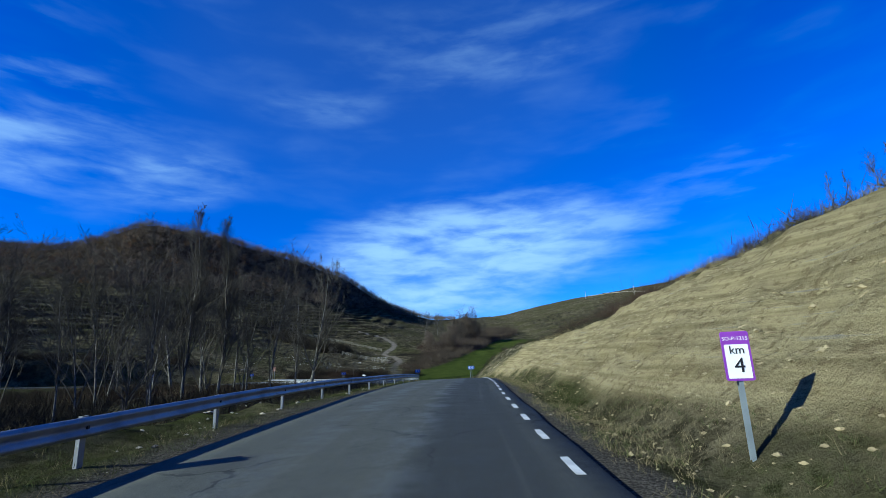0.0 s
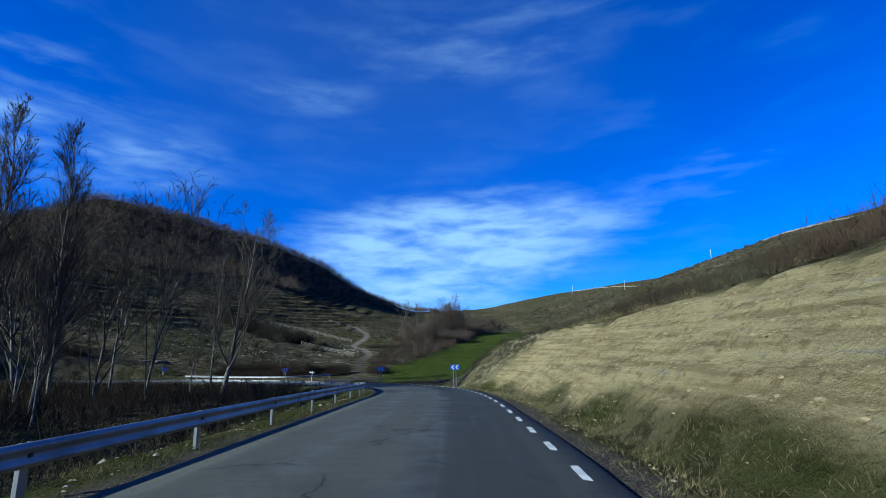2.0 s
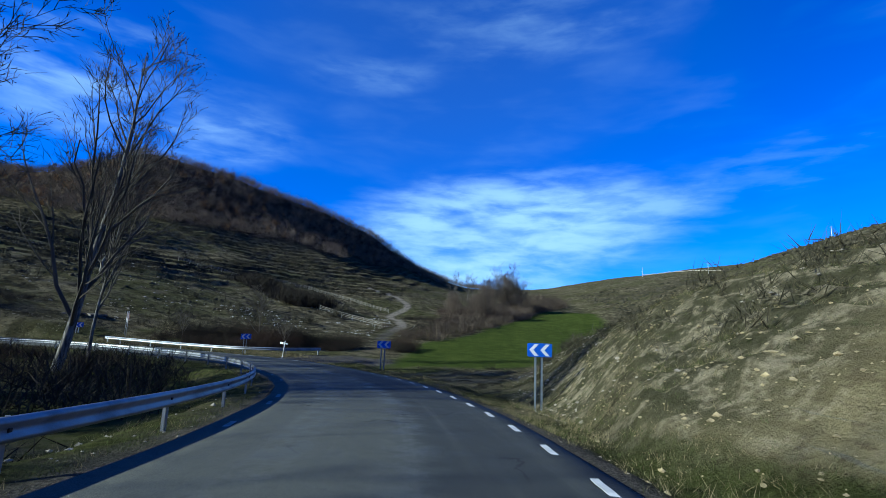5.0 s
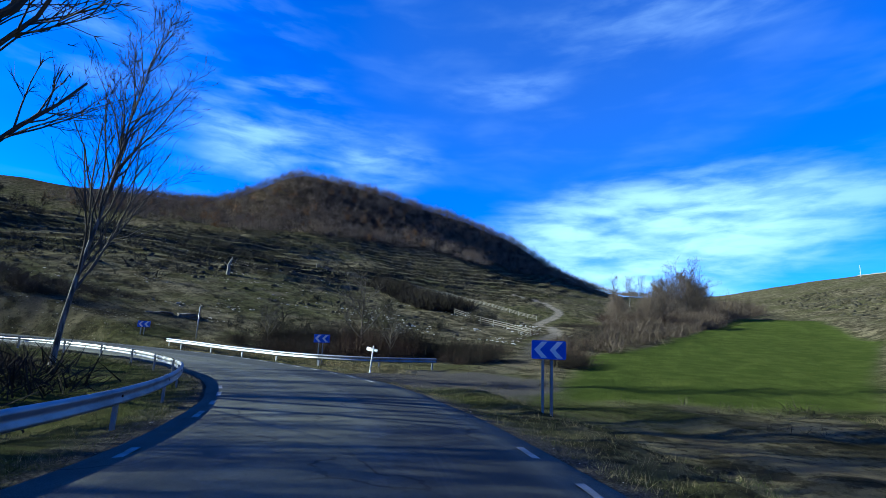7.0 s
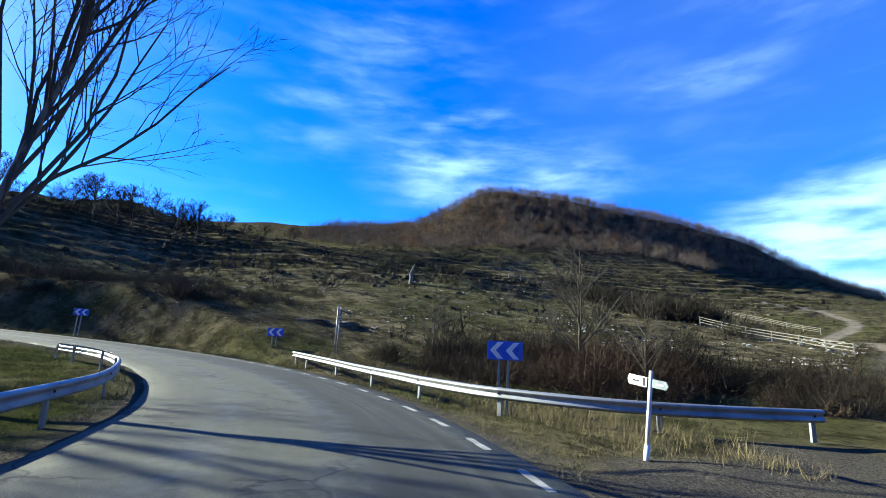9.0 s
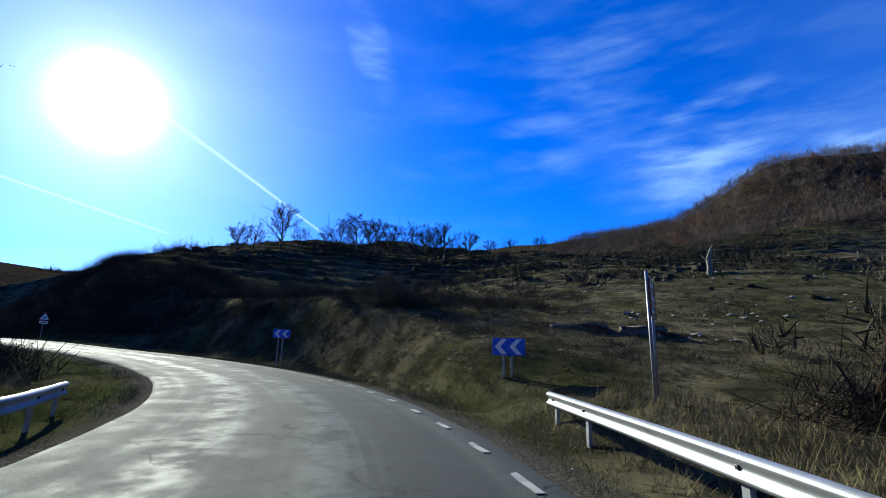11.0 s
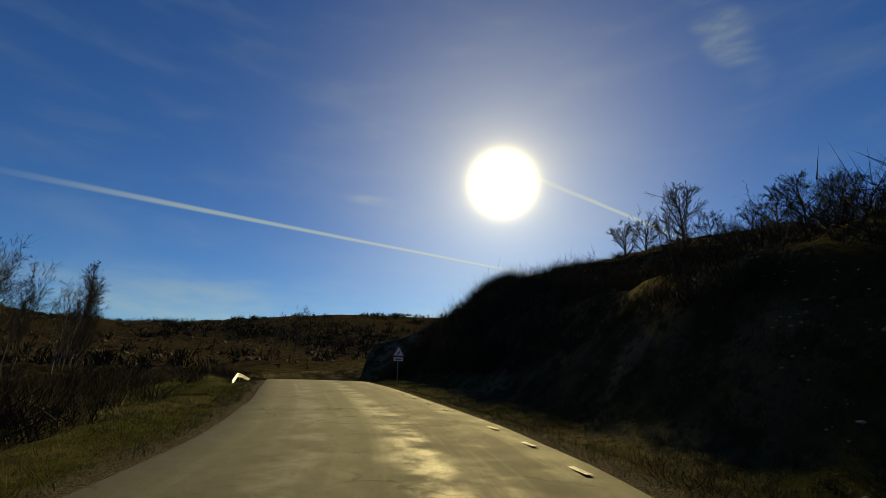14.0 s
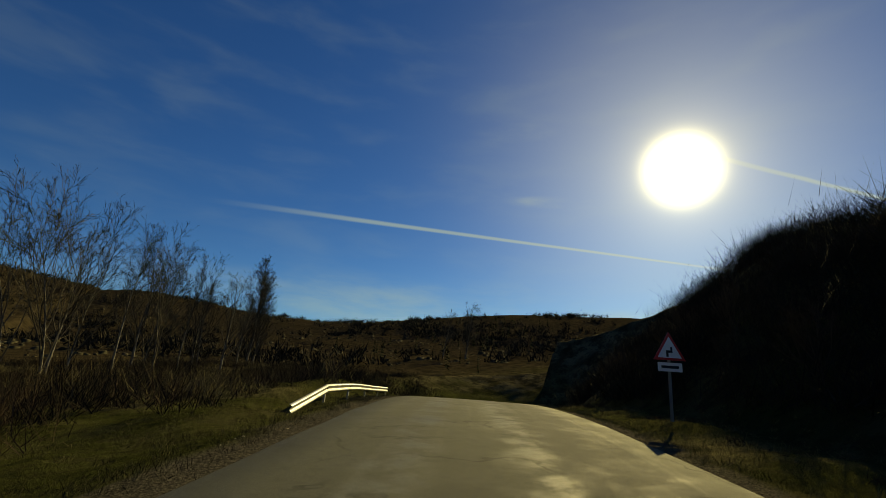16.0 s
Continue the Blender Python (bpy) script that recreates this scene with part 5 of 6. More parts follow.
blades("hillside_scrub", east, np.random.default_rng(12).uniform(0.5, 1.0, len(east)) ** 2 * 1.6, 26, 0.03, M_SCRUB, "brown and grey scrub on the eastern hillside", "scrub", 0.05, 0.9, 13, 0.38)
near_east = scatter(9000, 6, 40, -10, 116, lambda x, y, s, lat, d, m, z, r: (d > 4.0) & (m["field"] < 0.3) & (m["sand"] < 0.2) & (patchy(x, y, 5, 37) > r.uniform(-0.25, 0.35, len(x))) & (z > np.where(y < 62, 2.2, -3.2)), 14)
blades("hillside_scrub", near_east, np.random.default_rng(15).uniform(0.25, 0.9, len(near_east)), 34, 0.016, M_SCRUB, "grey-green scrub on the stony slope behind the chevron sign", "scrub", 0.1, 0.7, 16, 0.42)
crest = scatter(5200, 7.5, 24, -6, 66, lambda x, y, s, lat, d, m, z, r: (m["sand"] < 0.25) & (z > 1.7) & (patchy(x, y, 4, 39) > r.uniform(-0.3, 0.5, len(x))), 17)
blades("dry_grass", crest, np.random.default_rng(18).uniform(0.25, 0.7, len(crest)), 26, 0.012, M_STRAW, "dry grass and heather along the top of the sandy cut", "grass", 0.5, 0.4, 19, 0.35)
red = scatter(500, 13, 27, 18, 62, lambda x, y, s, lat, d, m, z, r: (np.hypot(x - 19, (y - 36) * 0.5) < 6) | (np.hypot(x - 16, y - 56) < 3.5), 20)
blades("red_brown_bushes", red, np.random.default_rng(21).uniform(0.8, 1.7, len(red)), 130, 0.006, M_BRIAR, "reddish bare bushes above the sandy cut", "bush", 0.35, 0.6, 22, 0.35)

near_north = scatter(7000, -125, 6, 96, 150, lambda x, y, s, lat, d, m, z, r: (lat > 0) & (d > 6) & (d < 30) & (m["field"] < 0.2) & clear_of_track(x, y) & (patchy(x, y, 6, 81) > r.uniform(-0.25, 0.45, len(x))), 81)
blades("hillside_scrub", near_north, np.random.default_rng(82).uniform(0.25, 0.9, len(near_north)) * np.interp(np.abs(beside(near_north[:, 0], near_north[:, 1])[1]), [8, 13, 22], [0.4, 0.6, 1.0]), 24, 0.017, M_SCRUB, "low dark scrub on the near slope above the bend", "scrub", 0.15, 0.7, 83, 0.42)
near_west = along(4800, 118, 206, 2.4, 24, 1, lambda x, y, z, m, r: (patchy(x, y, 4, 84) > r.uniform(-0.65, 0.25, len(x))), 84)
low_growth = np.random.default_rng(85).uniform(0.2, 0.9, len(near_west)) * np.interp(np.abs(beside(near_west[:, 0], near_west[:, 1])[1]), [6, 9, 16], [0.3, 0.38, 0.6]) * np.clip(1 + patchy(near_west[:, 0], near_west[:, 1], 6, 87), 0.5, 1.6)
upper = (np.abs(beside(near_west[:, 0], near_west[:, 1])[1]) > 9) & (lumps(near_west[:, 0], near_west[:, 1], 3.5, 151) > -0.15)
blades("bank_heath", near_west[~upper], low_growth[~upper], 26, 0.014, M_HEATH, "dark heath covering the shaded bank", "scrub", 0.1, 0.6, 86, 0.45)
blades("bank_straw", near_west[upper], low_growth[upper] * 0.8, 22, 0.010, M_STRAW, "dry grass above the shaded bank", "grass", 0.3, 0.5, 152, 0.45)

ridge_top = scatter(5000, -275, -120, 55, 150, lambda x, y, s, lat, d, m, z, r: (z > 16) & (patchy(x, y, 15, 111) > r.uniform(0.0, 0.6, len(x))), 111)
blades("ridge_bushes", ridge_top, np.random.default_rng(112).uniform(0.8, 2.6, len(ridge_top)), 44, 0.025, M_TWIG_DARK, "leafless bushes between the oaks on the ridge", "bush", 0.2, 0.8, 113, 0.36)

# thickets
hedge = scatter(2900, -37, -8, 108, 126, lambda x, y, s, lat, d, m, z, r: (d > 3.8) & clear_of_track(x, y) & (np.abs(y - (115.5 + 0.02 * (x + 30) ** 2 * (x > -30))) < 4.5) & (patchy(x, y, 5, 41) > -0.32), 23)
hedge = hedge[hedge[:, 1] > np.interp(hedge[:, 0], [-45, -37, -27, -23, -18, -10], [111.6, 111.3, 110.9, 112.2, 116, 120])]
size = np.random.default_rng(24).uniform(0.6, 1.8, len(hedge)) * np.clip(1.0 + 1.2 * patchy(hedge[:, 0], hedge[:, 1], 6, 92), 0.45, 1.7)
ruddy = lumps(hedge[:, 0], hedge[:, 1], 4, 93) + np.random.default_rng(94).uniform(-0.2, 0.2, len(hedge)) > 0.12
blades("bramble_thicket", hedge[ruddy], size[ruddy], 90, 0.008, M_BRIAR, "red-brown leafless bramble thicket behind the guardrail", "thicket", -0.1, 0.9, 25, 0.4)
blades("thorn_thicket", hedge[~ruddy], size[~ruddy], 90, 0.008, M_TWIG_DARK, "dark leafless thorn thicket behind the guardrail", "thicket", -0.1, 0.9, 26, 0.4)
dark = scatter(2600, -75, -36, 164, 206, lambda x, y, s, lat, d, m, z, r: np.hypot(x + 55 - 22 * np.clip((x + 55) / 22, -0.5, 0.5), y - 184 + 24 * np.clip((x + 55) / 22, -0.5, 0.5)) < 7 + 4 * lumps(x, y, 8, 89), 26)
blades("dark_thicket", dark, np.random.default_rng(27).uniform(1.6, 3.6, len(dark)), 46, 0.035, M_TWIG_DARK, "dark thorn thicket in a fold of the slope", "thicket", 0.25, 0.6, 28, 0.36)
head = scatter(5200, -44, 44, 140, 330, lambda x, y, s, lat, d, m, z, r: clear_of_track(x, y) & ((x < field_start(y) + 1) & (x > field_start(y) - 9 - 0.06 * (y - 140))) & (m["field"] < 0.35) & (r.random(len(x)) < 0.8), 29)
blades("streamside_thicket", head, np.random.default_rng(30).uniform(1.2, 3.4, len(head)) * (1.1 + 1.3 * lumps(head[:, 0], head[:, 1], 9, 88)) * np.interp(head[:, 1], [140, 200, 270], [0.45, 0.8, 1.25]), 44, 0.026, M_STEMS, "pale brown leafless thicket along the stream by the field", "thicket", 0.15, 0.8, 31, 0.4)
clump = scatter(1500, -26, 26, 196, 250, lambda x, y, s, lat, d, m, z, r: clear_of_track(x, y) & (m["field"] < 0.5) & (np.hypot((x - 4 - 0.55 * (y - 226)) / 13, (y - 226) / 22) < 1 + 0.5 * lumps(x, y, 7, 141)), 141)
size = np.random.default_rng(142).uniform(0.5, 1.0, len(clump)) * np.interp(clump[:, 0], [-20, -6, 8, 22], [2.6, 3.6, 5.0, 4.0])
for low, high, mat, label in ((0.0, 0.5, M_WILLOW, "brown leafless undergrowth below the willows"), (0.5, 1.0, M_BRIAR, "reddish leafless undergrowth below the willows")):
    chance = np.random.default_rng(143).random(len(clump))
    some = (chance >= low) & (chance < high)
    blades("willow_undergrowth", clump[some], size[some], 70, 0.014, mat, label, "thicket", 0.1, 0.8, 144, 0.34)
for i, p in enumerate(clump[::44]):
    put_tree(WILLOW, p[0], p[1], float(np.interp(p[0], [-20, -6, 8, 22], [0.5, 0.8, 1.35, 0.95])) * rt.uniform(0.75, 1.1), 1.9 * i, rt.uniform(0.9, 1.15))
lowb = scatter(2600, -20, 8, 104, 200, lambda x, y, s, lat, d, m, z, r: clear_of_track(x, y) & (m["field"] < 0.2) & (x < field_start(y)) & (patchy(x, y, 6, 43) > -0.1) & (np.hypot(x + 11.5, y - 103) > 13), 32)
ruddy = lumps(lowb[:, 0], lowb[:, 1], 6, 94) > 0.08
size = np.random.default_rng(33).uniform(0.5, 1.5, len(lowb)) * np.clip(1 + patchy(lowb[:, 0], lowb[:, 1], 8, 96), 0.5, 1.6)
blades("bramble_thicket", lowb[ruddy], size[ruddy], 40, 0.016, M_BRIAR, "low red-brown brambles along the edge of the field", "thicket", 0.05, 0.8, 34, 0.42)
blades("thorn_thicket", lowb[~ruddy], size[~ruddy], 40, 0.016, M_TWIG_DARK, "low dark thorn bushes along the edge of the field", "thicket", 0.05, 0.8, 35, 0.42)
ravine = scatter(3600, -60, -9, -5, 92, lambda x, y, s, lat, d, m, z, r: (lat < 0) & (d > 3.6) & (patchy(x, y, 6, 45) > -0.3), 35)
blades("ravine_thicket", ravine, np.random.default_rng(36).uniform(0.7, 2.0, len(ravine)), 24, 0.02, M_TWIG_DARK, "dark undergrowth of the stream ravine below the guardrail", "thicket", 0.3, 0.6, 37, 0.36)
bend = scatter(1500, -70, -22, 60, 97, lambda x, y, s, lat, d, m, z, r: (lat < 0) & (d > 5.5) & (patchy(x, y, 5, 47) > -0.2), 38)
blades("ravine_thicket", bend, np.random.default_rng(39).uniform(0.5, 1.6, len(bend)), 70, 0.007, M_BRIAR, "brown brambles in the hollow inside the bend", "thicket", 0.3, 0.6, 40, 0.36)
beyond = scatter(8500, -110, -35, -40, 96, lambda x, y, s, lat, d, m, z, r: (lat < 0) & (d > np.where(s > 165, 4.2, 3.2)) & (s > 138) & (patchy(x, y, 7, 49) > -0.25), 41)
size = np.random.default_rng(42).uniform(0.5, 1.5, len(beyond)) * (1.0 + 1.3 * patchy(beyond[:, 0], beyond[:, 1], 6, 90))
size = np.clip(size, 0.25, 2.4)
pick = lumps(beyond[:, 0], beyond[:, 1], 5, 91) + np.random.default_rng(43).uniform(-0.25, 0.25, len(beyond))
size = size * np.clip(np.abs(beside(beyond[:, 0], beyond[:, 1])[1]) / 9, 0.35, 1.0)
for low, high, mat, label in ((-9, 0.0, M_TWIG_DARK, "dark brown brambles beside the road"), (0.0, 0.22, M_BRIAR, "reddish brown brambles beside the road"), (0.22, 9, M_STRAW, "dry reeds and straw beside the road")):
    keep = (pick >= low) & (pick < high)
    blades("roadside_brambles", beyond[keep], size[keep], 42, 0.013, mat, label, "thicket", 0.4, 0.6, 44, 0.36)
bank = along(2300, 140, 226, 5.0, 22, 1, lambda x, y, z, m, r: patchy(x, y, 5, 51) > -0.12, 44)
blades("bank_bushes", bank, np.random.default_rng(45).uniform(0.5, 1.6, len(bank)) * np.interp(beside(bank[:, 0], bank[:, 1])[0], [160, 180, 225], [0.8, 1.3, 1.6]), 80, 0.009, M_TWIG_DARK, "bare bushes along the top of the shaded bank", "bush", 0.35, 0.6, 46, 0.36)
for i, p in enumerate(along(70, 142, 222, 6.0, 12.0, 1, lambda x, y, z, m, r: patchy(x, y, 7, 161) > -0.25, 162)[:44]):
    put_tree(THORN, float(p[0]), float(p[1]), rt.uniform(0.3, 0.68), 2.3 * i, rt.uniform(0.85, 1.2))
south = scatter(9000, -470, 160, -470, -20, lambda x, y, s, lat, d, m, z, r: (patchy(x, y, 40, 53) > r.uniform(0.0, 0.4, len(x))), 47)
blades("far_scrub", south, np.random.default_rng(48).uniform(1.6, 4.6, len(south)), 20, 0.14, M_TWIG_DARK, "far hedges and bare trees on the plateau", "scrub", 0.4, 0.8, 49, 0.36)

# pines on the skyline
pines = Soup()
rp = random.Random(8)
for _ in range(70):
    x = rp.uniform(-330, -130)
    y = -0.55 * (x + 130) * -1 - 40 + rp.gauss(0, 22)
    if rp.random() < 0.12:
        x, y = rp.uniform(-272, -262), rp.uniform(122, 132)
    z, h = ground_z(x, y), rp.uniform(4.0, 8.0)
    for k in range(90):
        q = rp.random() ** 0.8
        a = rp.uniform(0, 6.3)
        r = (1.02 - q) * h * 0.27
        c = np.array([x, y, z + h * (0.1 + 0.9 * q)])
        out = np.array([math.cos(a), math.sin(a), -0.25])
        w = np.array([-math.sin(a), math.cos(a), 0]) * 0.22 * h / 6
        pines.put([c - w, c + w, c + out * r], [(0, 1, 2)])
stuff(pines.object("far_pines", M_PINE), "small dark pines along the far skyline", "pine")

# grass of the verges
for side, s0, s1, wide, seed in ((-1, -2, 80, 3.2, 110), (-1, 80, 136, 4.0, 120), (1, -2, 66, 3.4, 130), (1, 66, 118, 4.0, 140), (1, 118, 200, 5.0, 150), (-1, 136, 205, 5.0, 160)):
    verge = along(int(95 * (s1 - s0)), s0, s1, 0.35, wide, side, lambda x, y, z, m, r: (m["sand"] < 0.5) & (patchy(x, y, 2.0, 55) > r.uniform(-0.55, 0.4, len(x))) & clear_of_track(x, y) & (np.hypot(x + 12.5, y - 104) > 6.0), seed)
    pick = np.random.default_rng(seed + 1).random(len(verge))
    green = 0.82 if side < 0 else 0.42
    for low, high, mat, name, word in ((0.0, green, M_SCRUB if seed == 160 else M_GRASS, "verge_grass", "short dull turf on the road verge" if seed == 160 else "short dark green turf on the road verge"), (green, 1.0, M_STRAW, "verge_straw", "tufts of dry straw-coloured grass on the verge")):
        some = verge[(pick >= low) & (pick < high)]
        blades(name, some, np.random.default_rng(seed + 2).uniform(0.05, 0.24, len(some)), 10, 0.008, mat, word, "grass", 0.45, 0.3, seed + 3, 0.5)
tall = scatter(5000, -50, -14, 104.5, 113, lambda x, y, s, lat, d, m, z, r: (d > 1.7) & (d < 5.5) & clear_of_track(x, y), 56)
tall = tall[tall[:, 0] > -41]
blades("tall_straw", tall, np.random.default_rng(57).uniform(0.2, 0.55, len(tall)), 12, 0.007, M_STRAW, "tall dry grass under the outer guardrail", "grass", 0.75, 0.3, 58, 0.25)


bank_turf = scatter(30000, 2.5, 12, -4, 100, lambda x, y, s, lat, d, m, z, r: (lat > 0) & (d > 0.7) & (m["sand"] < r.uniform(0.1, 0.8, len(x))) & (m["field"] < 0.3) & (d < 9) & (patchy(x, y, 1.6, 71) > r.uniform(-0.5, 0.4, len(x))), 70)
pick = np.random.default_rng(71).random(len(bank_turf))
blades("bank_turf", bank_turf[pick < 0.4], np.random.default_rng(72).uniform(0.05, 0.2, int((pick < 0.4).sum())), 12, 0.009, M_GRASS, "ragged green turf at the foot of the sandy cut", "grass", 0.4, 0.3, 73, 0.55)
blades("bank_straw", bank_turf[pick >= 0.6], np.random.default_rng(74).uniform(0.06, 0.3, int((pick >= 0.6).sum())), 12, 0.006, M_STRAW, "dry grass tufts at the foot of the sandy cut", "grass", 0.4, 0.3, 75, 0.5)
slope_turf = scatter(26000, -75, -44, 96, 118, lambda x, y, s, lat, d, m, z, r: (lat > 0) & (d > 0.8) & (d < 11) & (patchy(x, y, 2.0, 76) > r.uniform(-0.5, 0.4, len(x))), 76)
blades("bank_scrub", slope_turf[::2], np.random.default_rng(77).uniform(0.08, 0.4, len(slope_turf[::2])), 16, 0.008, M_SCRUB, "dark low growth on the rocky bank", "scrub", 0.3, 0.3, 78, 0.5)
blades("bank_straw", slope_turf[1::3], np.random.default_rng(79).uniform(0.08, 0.3, len(slope_turf[1::3])), 12, 0.006, M_STRAW, "dry grass tufts on the rocky bank", "grass", 0.4, 0.3, 80, 0.5)


hill_turf = scatter(16000, 3, 34, 60, 112, lambda x, y, s, lat, d, m, z, r: (lat > 0) & (d > 1.0) & (m["field"] < 0.25) & (patchy(x, y, 3.0, 95) > r.uniform(-0.5, 0.4, len(x))), 95)
pick = np.random.default_rng(96).random(len(hill_turf))
blades("hill_turf", hill_turf[pick < 0.6], np.random.default_rng(97).uniform(0.08, 0.26, int((pick < 0.6).sum())), 11, 0.011, M_GRASS, "ragged green turf on the slope by the field", "grass", 0.4, 0.3, 97, 0.55)
blades("hill_straw", hill_turf[pick >= 0.6], np.random.default_rng(98).uniform(0.1, 0.36, int((pick >= 0.6).sum())), 11, 0.008, M_STRAW, "dry grass tufts on the slope by the field", "grass", 0.4, 0.3, 98, 0.5)


# stones
def stones(name, places, lo, hi, mat, label, seed):
    rnd = np.random.default_rng(seed)
    soup = Soup()
    shape = np.array([(1, 0, 0), (-1, 0, 0), (0, 1, 0), (0, -1, 0), (0, 0, 1), (0, 0, -0.6), (0.7, 0.7, 0.4), (-0.7, 0.6, 0.4), (0.6, -0.7, 0.4), (-0.6, -0.7, 0.4)], float)
    faces = [(0, 6, 4), (6, 2, 4), (2, 7, 4), (7, 1, 4), (1, 9, 4), (9, 3, 4), (3, 8, 4), (8, 0, 4), (6, 0, 5), (2, 6, 5), (7, 2, 5), (1, 7, 5), (9, 1, 5), (3, 9, 5), (8, 3, 5), (0, 8, 5)]
    for p in places:
        k = lo + (hi - lo) * rnd.random() ** 2.5
        a = rnd.uniform(0, 6.3)
        c, s = math.cos(a), math.sin(a)
        v = shape * rnd.uniform(0.75, 1.2, (10, 1)) * (k, k * rnd.uniform(0.6, 1), k * rnd.uniform(0.4, 0.8))
        v = np.c_[v[:, 0] * c - v[:, 1] * s, v[:, 0] * s + v[:, 1] * c, v[:, 2]] + p
        soup.put(v, faces)
    return stuff(soup.object(name, mat), label, "stones")


foot = scatter(9000, 2.5, 11, -6, 84, lambda x, y, s, lat, d, m, z, r: (d > 0.6) & (d < 7) & (patchy(x, y, 3, 61) > r.uniform(-0.5, 0.6, len(x))), 60)
stones("bank_stones", foot[:4200], 0.012, 0.075, M_SANDSTONE, "loose sandstone lumps on the cut and its foot", 61)
blocks = scatter(9000, 4.0, 13, -6, 70, lambda x, y, s, lat, d, m, z, r: (m["sand"] > 0.5) & (patchy(x, y, 2.2, 134) > r.uniform(-0.5, 0.6, len(x))), 134)
stones("cut_blocks", blocks[:3000] - (0, 0, 0.02), 0.02, 0.10, M_SANDSTONE, "blocks of sandstone weathering out of the cut", 135)
gravelly = scatter(16000, -100, 8, -4, 112, lambda x, y, s, lat, d, m, z, r: (d > -0.05) & (d < 0.9) & (s > -4) & (s < 200), 62)
stones("shoulder_gravel", gravelly[:4500], 0.012, 0.04, M_STONE, "loose gravel along the asphalt's edge", 63)
leftside = scatter(2500, -8, 0, 0, 74, lambda x, y, s, lat, d, m, z, r: (lat < 0) & (d > 1.0) & (d < 3.0) & (r.random(len(x)) < 0.5), 64)
stones("verge_stones", leftside[:420], 0.03, 0.11, M_STONE, "pale stones under the guardrail", 65)
rocky = scatter(5000, -130, -46, 108, 172, lambda x, y, s, lat, d, m, z, r: (d > 14) & (patchy(x, y, 9, 66) > r.uniform(0.0, 0.5, len(x))), 66)
stones("hillside_rocks", rocky[:800], 0.06, 0.30, M_STONE, "grey rocks strewn over the slope", 67)
rubble = scatter(3500, -72, -46, 98, 114, lambda x, y, s, lat, d, m, z, r: (lat > 0) & (d > 1.6) & (d < 7), 68)
stones("bank_rubble", rubble[:900], 0.02, 0.09, M_STONE, "broken rock at the foot of the bank", 69)


scree = scatter(2600, 3.0, 13, 70, 98, lambda x, y, s, lat, d, m, z, r: (lat > 0) & (d > 1.4) & (patchy(x, y, 3.5, 99) > r.uniform(-0.2, 0.5, len(x))), 99)
stones("slope_stones", scree[:1000], 0.02, 0.11, M_STONE, "pale broken stones on the slope beside the road", 100)
spill = scatter(5000, -50, -14, 138, 200, lambda x, y, s, lat, d, m, z, r: clear_of_track(x, y) & (m["field"] < 0.2) & (patchy(x, y, 7, 101) > r.uniform(0.0, 0.5, len(x))), 101)
stones("pale_scree", spill[:700], 0.08, 0.34, M_PALE_ROCK, "pale stones spilled down the slope by the fences", 102)


def rock_outcrop():
    """Layered sandstone ledge: two bedded blocks parted by an upright joint."""
    rnd = random.Random(21)
    root = new("rock_outcrop")
    for x0, size, seed in ((-1.7, (2.6, 1.7, 1.4), 3.0), (1.3, (1.9, 1.5, 1.3), 11.0)):
        bm = bmesh.new()
        bmesh.ops.create_cube(bm, size=1.0)
        bmesh.ops.subdivide_edges(bm, edges=bm.edges[:], cuts=13, use_grid_fill=True)
        for v in bm.verts:
            p = Vector((v.co.x * size[0], v.co.y * size[1], v.co.z * size[2]))
            bed = math.floor(p.z * 5.5 + 1.2 * noise.noise(Vector((p.x * 0.4, p.y * 0.4, seed))))
            out = 0.26 * noise.noise(Vector((bed * 7.3, seed, p.x * 0.35))) + 0.20 * noise.noise(p * 1.7 + Vector((seed, 0, 0))) + 0.08 * noise.noise(p * 5.0)
            flat = Vector((p.x / size[0], p.y / size[1], 0)) * 2
            v.co = p + flat * out * 0.9 + Vector((0, 0, 0.16 * noise.noise(Vector((p.x, p.y, seed))) * (1 if p.z > 0 else 0)))
        block = part("block", bm, M_LEDGE, root)
        block.matrix_basis = Matrix.Translation((x0, rnd.uniform(-0.2, 0.2), -0.42)) @ Matrix.Rotation(rnd.uniform(-0.15, 0.15), 4, "Z")
    return tagged(root, "layered grey-brown sandstone ledge on the slope above the bend", "rock")


stand(rock_outcrop(), -50.5, 116.4, radians(60))


# ---- fences, wall and poles on the slopes ----
def rail_fence(nodes, label, posts=3.2):
    line = fine_line([(x, y, 0) for x, y in nodes], 0.4)[:, :2]
    s = np.r_[0, np.cumsum(np.hypot(*np.diff(line, axis=0).T))]
    at = lambda q: np.array([np.interp(q, s, line[:, 0]), np.interp(q, s, line[:, 1])])
    root = new("timber_fence")
    o = Vector((*at(0), ground_z(*at(0))))
    root.location = o
    knots = np.arange(0, s[-1], posts)
    tops = [Vector((*at(q), ground_z(*at(q)))) for q in knots]
    me = None
    for p in tops:
        if me is None:
            ob = part("fence_post", boxed((0.13, 0.13, 1.5), (0, 0, 0.55), None, 0.02), M_FENCE, root)
            me = ob.data
        else:
            ob = new("fence_post", me)
            ob.parent = root
        ob.location = p - o
    for a, b in zip(tops[:-1], tops[1:]):
        for h in (0.5, 0.85, 1.18):
            d = b - a
            m = Matrix.Translation((a + b) / 2 - o + Vector((0, 0, h))) @ d.to_track_quat("X", "Z").to_matrix().to_4x4()
            bm = boxed((d.length + 0.1, 0.05, 0.10), (0, 0, 0), None, 0.012)
            r = part("fence_rail", bm, M_FENCE, root)
            r.matrix_basis = m
    return tagged(root, label, "fence", group="timber fences on the slope")


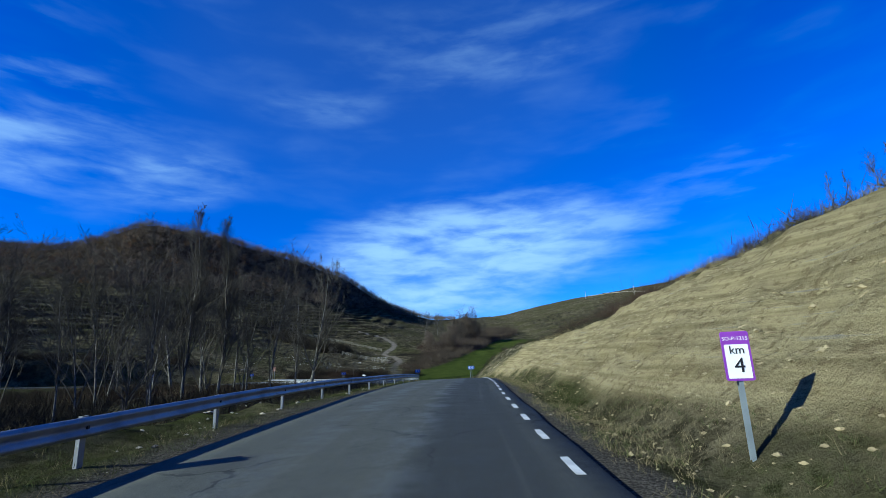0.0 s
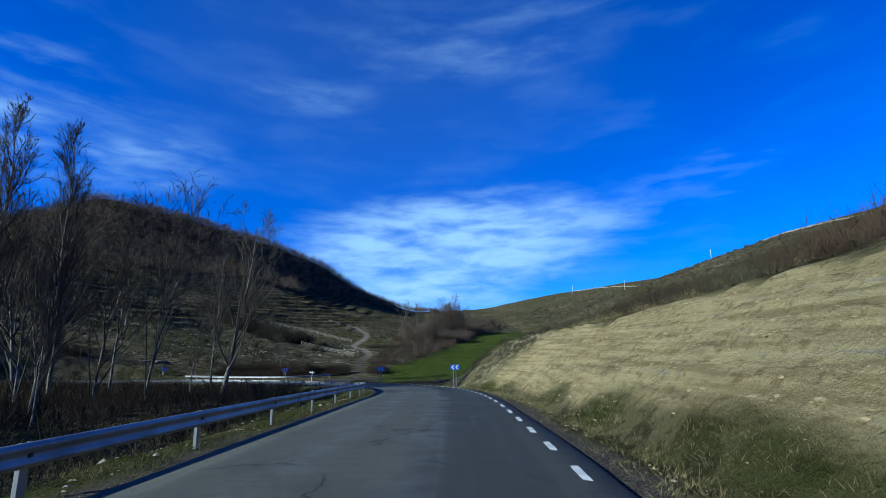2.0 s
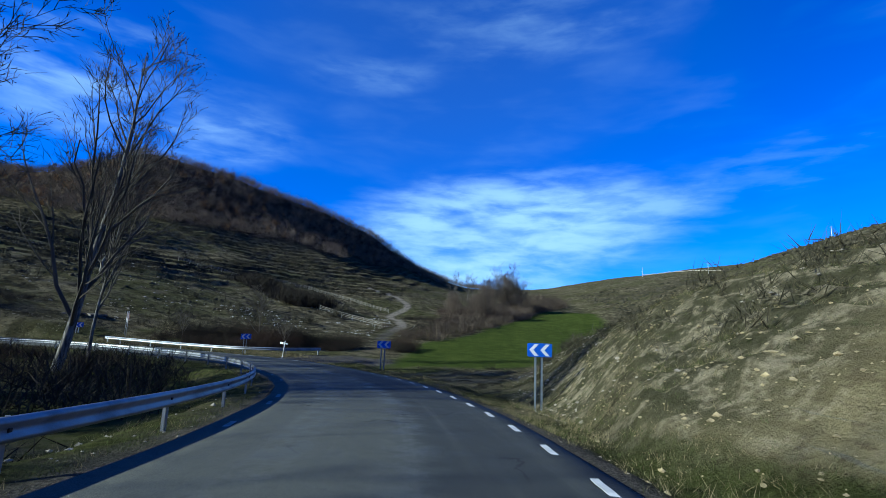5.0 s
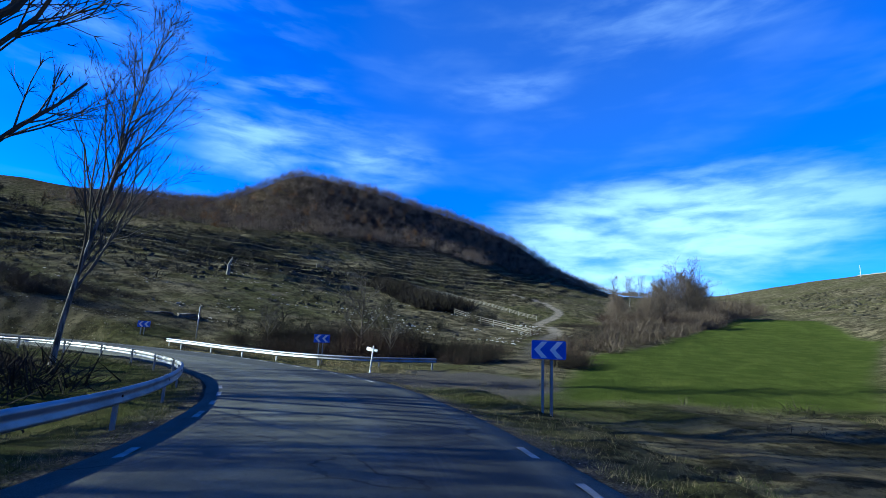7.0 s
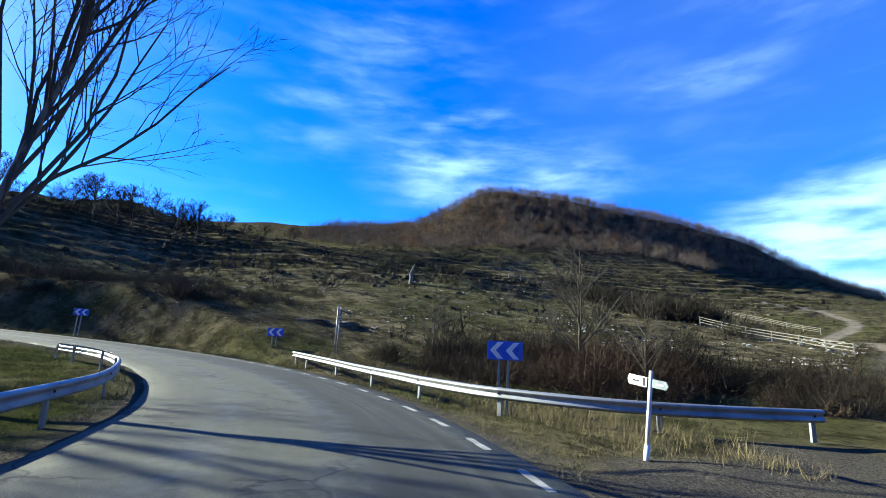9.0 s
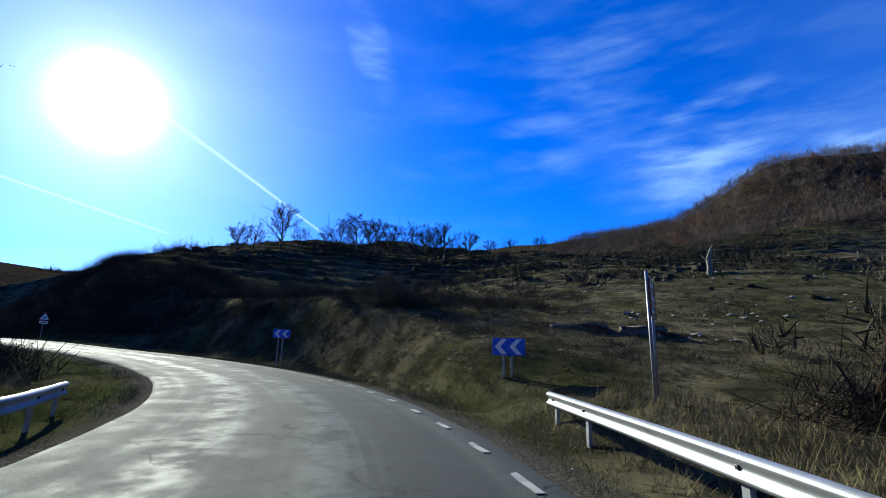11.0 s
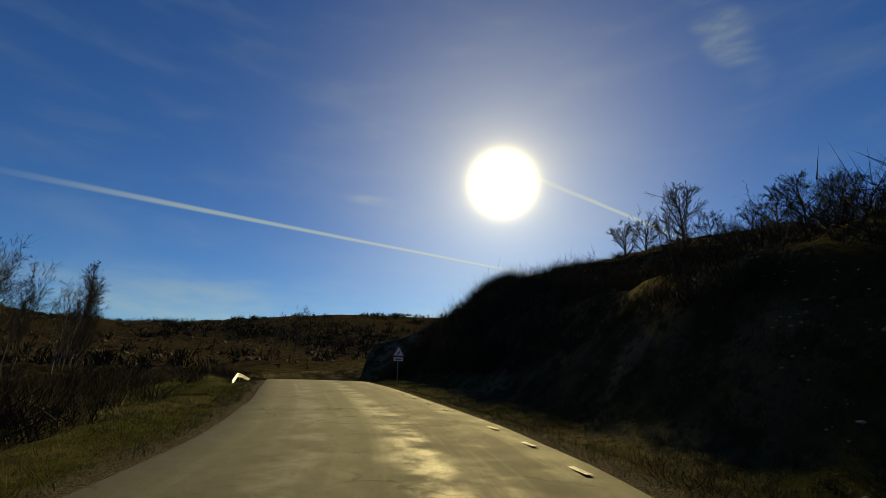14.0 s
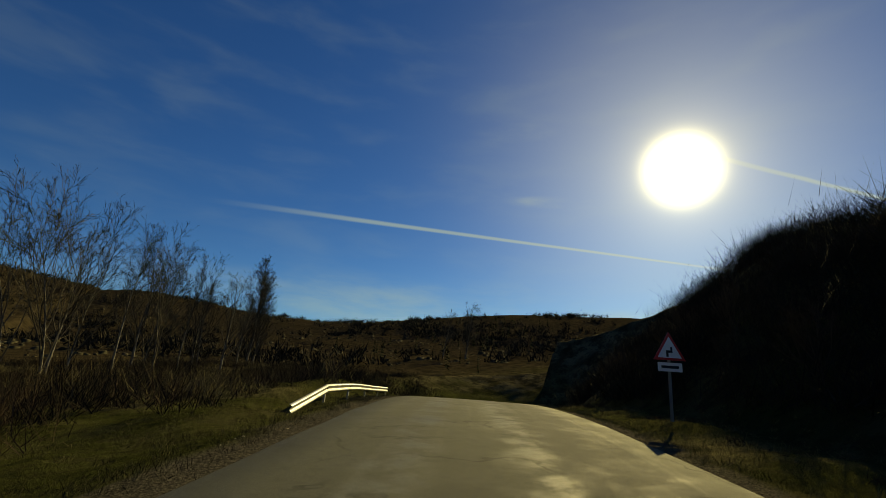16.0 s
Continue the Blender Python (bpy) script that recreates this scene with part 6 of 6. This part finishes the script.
rail_fence([(-92, 194), (-78, 208), (-62, 218), (-44, 216), (-28, 209)], "long weathered timber fence crossing the slope")
rail_fence([(-36.5, 166), (-30, 163.5), (-24, 160.5), (-18, 155.5)], "short weathered timber fence beside the farm track")


def dead_trunk():
    root = new("dead_trunk")
    s = Soup()
    s.tube([(0, 0, -0.2), (0.1, 0, 0.8), (0.0, 0.1, 1.7), (0.35, 0.1, 2.7), (0.6, 0.2, 3.4)], [0.36, 0.3, 0.26, 0.16, 0.05], 8)
    s.object("trunk", M_FENCE, root, True)
    t = Soup()
    t.tube([(0.05, 0.05, 1.5), (-0.5, 0.0, 1.9), (-0.7, 0.1, 2.3)], [0.12, 0.08, 0.03], 6)
    t.object("limb", M_FENCE, root, True)
    return tagged(root, "weathered grey dead tree trunk standing on the slope", "dead tree")


stand(dead_trunk(), -74.3, 145.0, 1.0)


def field_wall():
    s = Soup()
    rnd = random.Random(9)
    pts = [(186 + 6 * math.sin(y * 0.012), y) for y in range(90, 640, 6)]
    for (x0, y0), (x1, y1) in zip(pts[:-1], pts[1:]):
        a, b = np.array([x0, y0, ground_z(x0, y0)]), np.array([x1, y1, ground_z(x1, y1)])
        w, h = np.array([0.25, 0, 0]), rnd.uniform(0.5, 0.8)
        u = np.array([0, 0, h])
        s.put([a - w, a + w, a + w + u, a - w + u, b - w, b + w, b + w + u, b - w + u], [(0, 4, 7, 3), (1, 2, 6, 5), (3, 7, 6, 2), (0, 3, 2, 1), (4, 5, 6, 7)])
    return tagged(s.object("stone_wall", M_STONE), "long pale dry-stone wall climbing the eastern hill", "wall")


field_wall()


def utility_pole(x, y):
    root = new("utility_pole")
    bm = bmesh.new()
    bmesh.ops.create_cone(bm, segments=8, radius1=0.16, radius2=0.11, depth=9.5, cap_ends=True, matrix=Matrix.Translation((0, 0, 4.5)))
    part("pole", bm, M_PALE_POST, root, smooth=True)
    part("crossarm", boxed((1.6, 0.12, 0.12), (0, 0, 8.6), None, 0.02), M_FENCE, root)
    for px in (-0.7, 0, 0.7):
        part("insulator", boxed((0.08, 0.08, 0.2), (px, 0, 8.78), None, 0.02), M_GREY_POST, root)
    stand(root, x, y, 0.4)
    return tagged(root, "pale wooden utility pole on the hillside", "utility pole", group="poles of the hillside line")


for q in ((172, 300), (168, 420), (160, 540)):
    utility_pole(*q)


# far ridge, tinted blue by its material to stand for haze
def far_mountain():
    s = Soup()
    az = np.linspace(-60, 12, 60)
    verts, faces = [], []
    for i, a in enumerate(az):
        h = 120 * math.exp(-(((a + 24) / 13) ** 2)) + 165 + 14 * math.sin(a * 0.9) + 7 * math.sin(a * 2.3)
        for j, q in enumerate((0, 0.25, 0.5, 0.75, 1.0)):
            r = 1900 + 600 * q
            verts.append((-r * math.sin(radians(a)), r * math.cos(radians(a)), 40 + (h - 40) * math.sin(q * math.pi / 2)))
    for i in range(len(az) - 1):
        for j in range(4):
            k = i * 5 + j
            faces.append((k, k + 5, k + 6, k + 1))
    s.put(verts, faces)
    return tagged(s.object("far_mountain", M_FAR, smooth=True), "distant mountain behind the valley with haze put into its blue colour", "mountain", kind="structure")


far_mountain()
